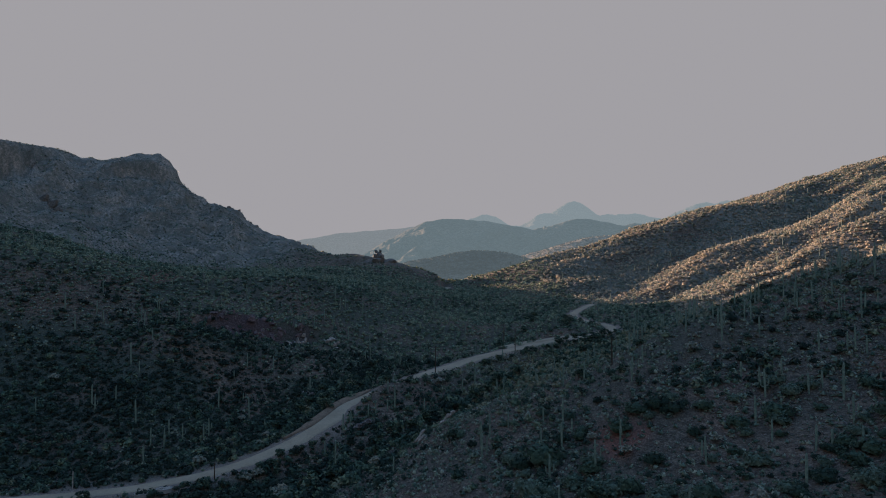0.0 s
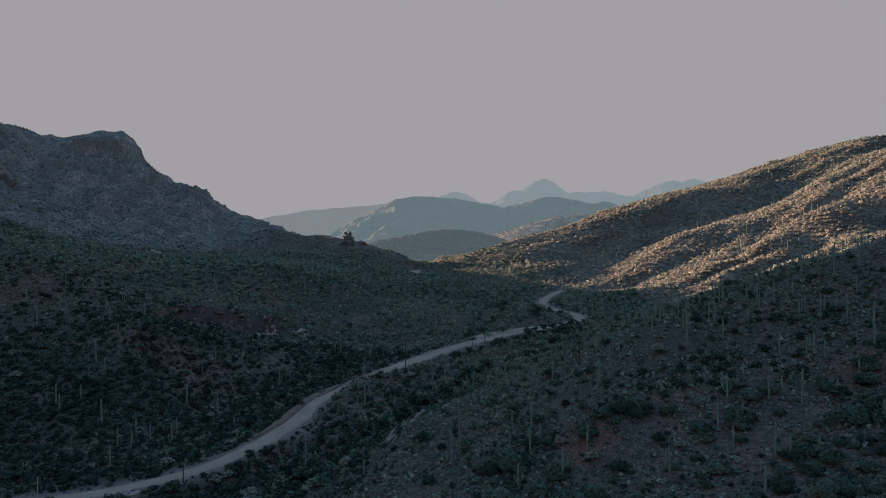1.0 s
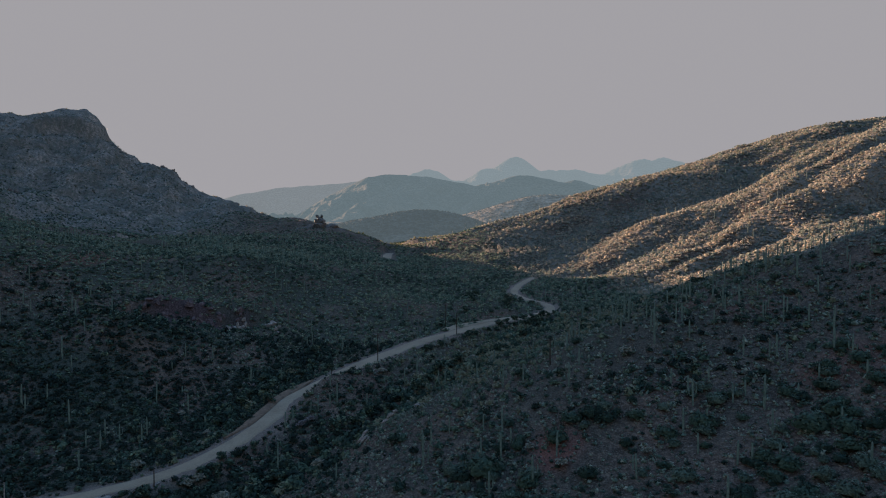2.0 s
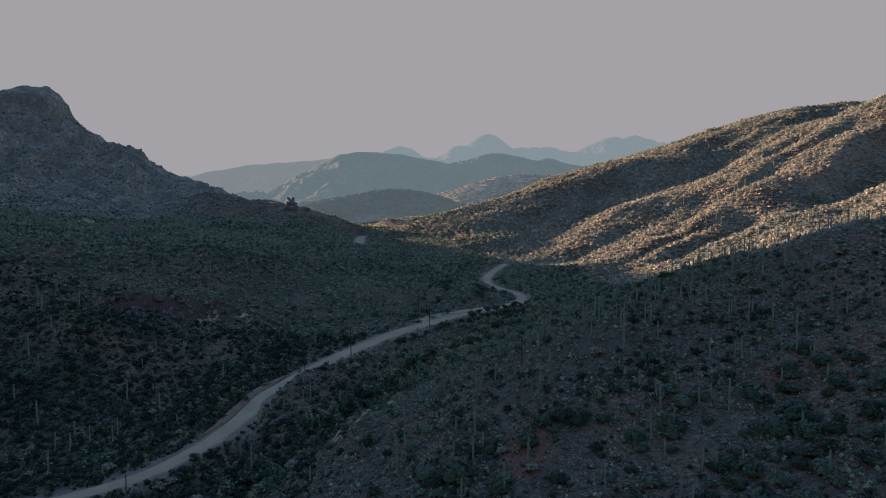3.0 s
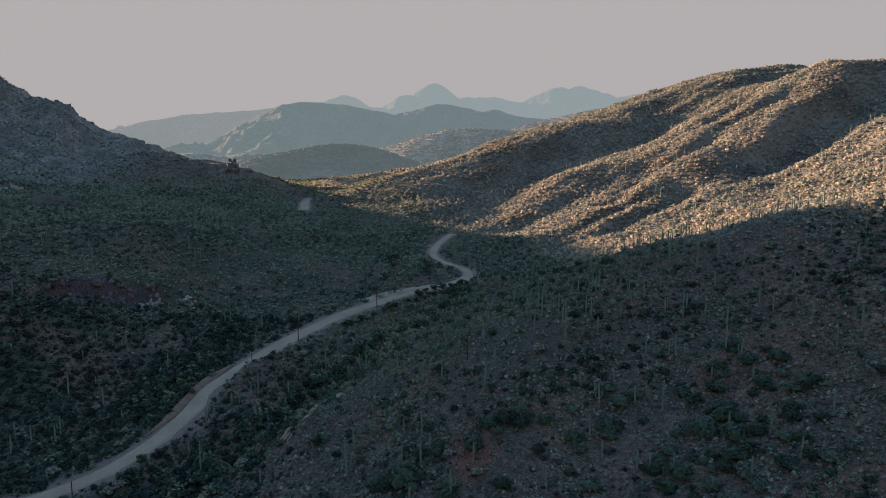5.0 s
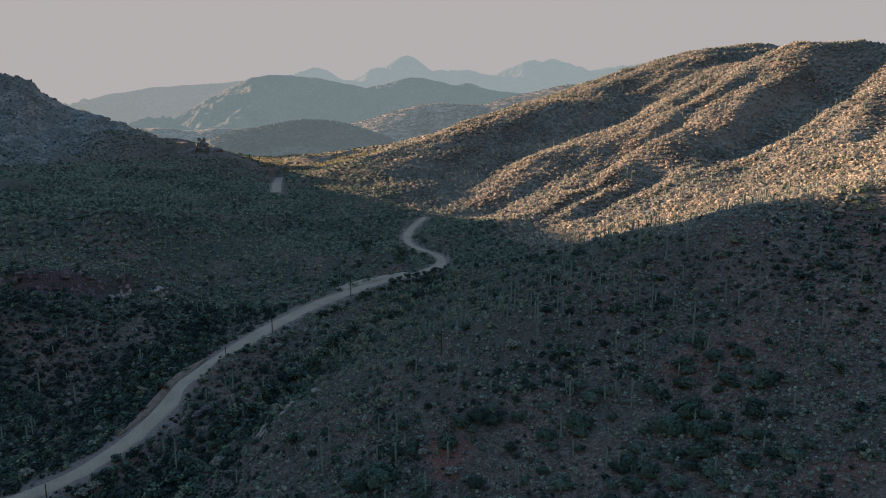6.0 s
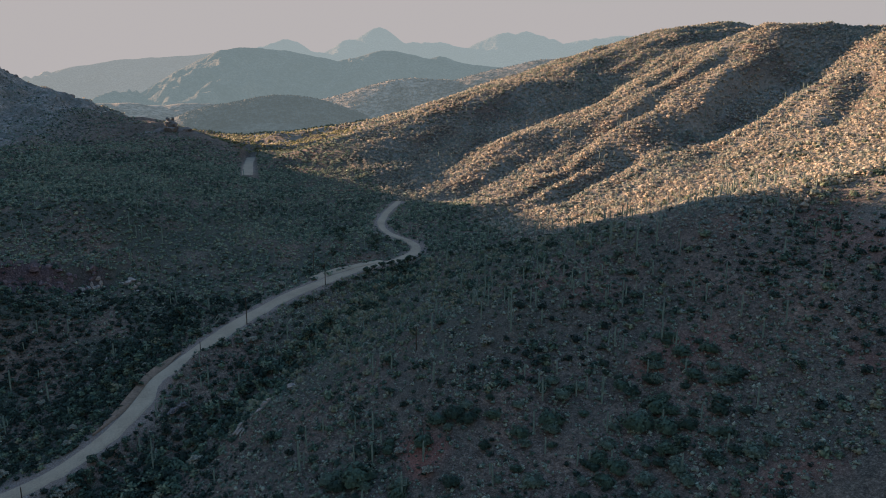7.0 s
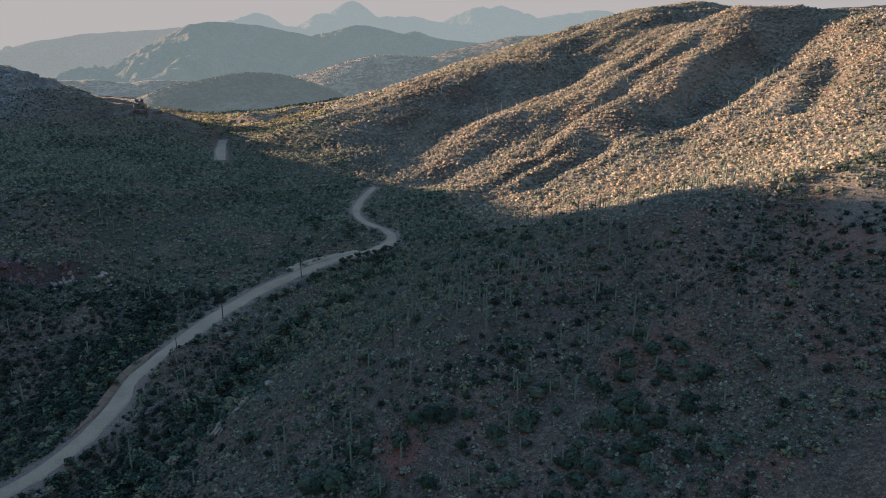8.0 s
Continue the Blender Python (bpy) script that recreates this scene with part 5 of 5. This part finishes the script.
for x, y, blocks, mat, label in (
        (-203, 538, [(0, 0, 1.0, 5.2, 3.6, 4.2), (4.6, 0.5, 0.2, 3.4, 2.6, 2.4), (-4.4, 0.4, 0.4, 3.2, 2.4, 2.2), (-1.5, -2.5, -0.2, 3.0, 2.0, 1.6), (-7.5, 1.5, 0.2, 2.2, 1.8, 1.4)], PALE, "pale bluish rock face below the bluff"),
        (-455, 790, [(0, 0, 0, 9, 7, 12), (9, -3, -2, 7, 6, 9), (-11, 3, 0, 8, 7, 10), (4, -9, -3, 6, 5, 6)], CRAG, "blocky rock buttress standing out of the bluff"),
        (-395, 770, [(0, 0, -1, 8, 6, 9), (8, 0, -2, 6, 5, 6), (-8, 2, -1, 6, 6, 7)], CRAG, "broken rock buttress low on the bluff")):
    outcrop("bluff_outcrop", x, y, blocks, label, mat)
outcrop("rocky_summit", -202, 935, [(0, 0, -1, 8, 6, 5), (7, -2, -3, 8, 6, 5), (-10, 2, -2, 7, 6, 5)], "dark rocky summit standing on the ridge line", CRAG)
outcrop("ridge_crag", -297, 935, [(0, 0, 0.2, 4, 4, 6), (4, 0, -2, 5, 4, 5.5), (-6, 1, -2, 5, 5, 4.5), (-13, 2, -2, 5, 5, 4.5), (13, -1, -2, 5, 4, 5), (-22, 3, -2.5, 6, 5, 5), (21, -1, -2, 4, 4, 5), (-40, 5, -1, 6, 5, 6.5), (-46, 5, -1.5, 4, 4, 6), (-34, 4, -2, 5, 5, 5.5), (30, -2, -2, 5, 4, 5), (40, -3, -2, 4, 4, 4.5), (-58, 6, -2.5, 6, 5, 6)], "broken crags along the descending ridge", CRAG)
r = np.random.default_rng(64)
broken = []
for n in range(46):
    dx = r.uniform(-17, 14)
    broken.append((dx, 0.62 * dx + r.normal(0, 2.0), r.uniform(-0.9, 0.3), r.uniform(0.6, 2.3), r.uniform(0.6, 1.6), r.uniform(0.6, 2.2)))
for n in range(9):
    dx = r.uniform(9, 16)
    broken.append((dx, 0.62 * dx + r.normal(-3.0, 1.4), r.uniform(-0.4, 0.8), r.uniform(0.9, 2.2), r.uniform(0.6, 1.1), r.uniform(0.9, 1.9)))
outcrop("red_outcrop", -71, 264, broken, "purplish rock outcrop with a pale broken face on the slope", PURPLE, 46)
outcrop("pale_outcrop", -46, 271, [(0, 0, 0.4, 2.0, 1.4, 2.1), (2.5, -2.4, 0, 1.7, 1.2, 1.6), (1, 2, 0.6, 1.6, 1.2, 1.4), (-1.8, -0.8, 0, 1.2, 1.0, 1.3), (3.6, 0.4, 0.3, 1.0, 0.8, 1.0), (3.4, -4.4, 0, 1.4, 1.0, 1.1)], "pale broken rocks on the dark slope", PALE)
outcrop("wash_outcrop", -6.6, 163.6, [(0, 0, 1.3, 2.5, 0.7, 0.5), (0.6, -0.6, 0.7, 2.2, 0.6, 0.45), (-0.8, 0.3, 0.8, 1.7, 0.6, 0.45), (1.2, 0.3, 1.9, 1.5, 0.5, 0.5), (-1.2, -0.7, 0.1, 1.3, 0.6, 0.4), (1.6, -1.0, 0.3, 1.4, 0.6, 0.4)], "jagged pale rock slabs standing up beside the wash", PALE, lean=(0.0, -0.9))
outcrop("wash_outcrop", 0.6, 168.4, [(-1.4, -0.5, 0.8, 1.2, 0.6, 0.4), (0, 0.2, 1.4, 1.5, 0.7, 0.7), (1.1, 0.5, 1.8, 1.1, 0.6, 0.7)], "pale rock ledge above the wash", PALE, lean=(0.0, -0.4))
r = np.random.default_rng(45)
outcrop("grey_outcrop", -45, 222, [(r.uniform(-3, 3), r.uniform(-1.5, 1.5), r.uniform(-0.1, 0.4), r.uniform(0.5, 1.1), r.uniform(0.4, 0.8), r.uniform(0.4, 0.9)) for n in range(9)], "pale grey broken rocks above the road bank", PALE)



# ---- round stock tanks beside the road ----
def stock_tank(x, y, wide, label):
    ob = new("stock_tank")
    bm = bmesh.new()
    segs = 28
    prof_ = [(wide, -0.2), (wide, 0.62), (wide + 0.05, 0.66), (wide - 0.06, 0.66), (wide - 0.08, 0.5)]
    rings = [[bm.verts.new((q * math.cos(6.2832 * n / segs), q * math.sin(6.2832 * n / segs), h)) for n in range(segs)] for q, h in prof_]
    for a_, b_ in zip(rings, rings[1:]):
        for n in range(segs):
            bm.faces.new((a_[n], a_[(n + 1) % segs], b_[(n + 1) % segs], b_[n]))
    part("wall", bm, GLASS, ob, "grey metal tank wall")
    bm = bmesh.new()
    bmesh.ops.create_circle(bm, cap_ends=True, segments=segs, radius=wide - 0.07, matrix=Matrix.Translation((0, 0, 0.56)))
    part("cover", bm, PALE, ob, "pale flat cover")
    ob.location = (x, y, float(height([x], [y])[0]))
    return tagged(ob, label, "water tank", "tanks beside the road")


stock_tank(-62.1, 153.2, 1.7, "low round stock tank with a pale cover beside the road")
stock_tank(-66.2, 151.2, 1.5, "smaller low round stock tank with a pale cover")
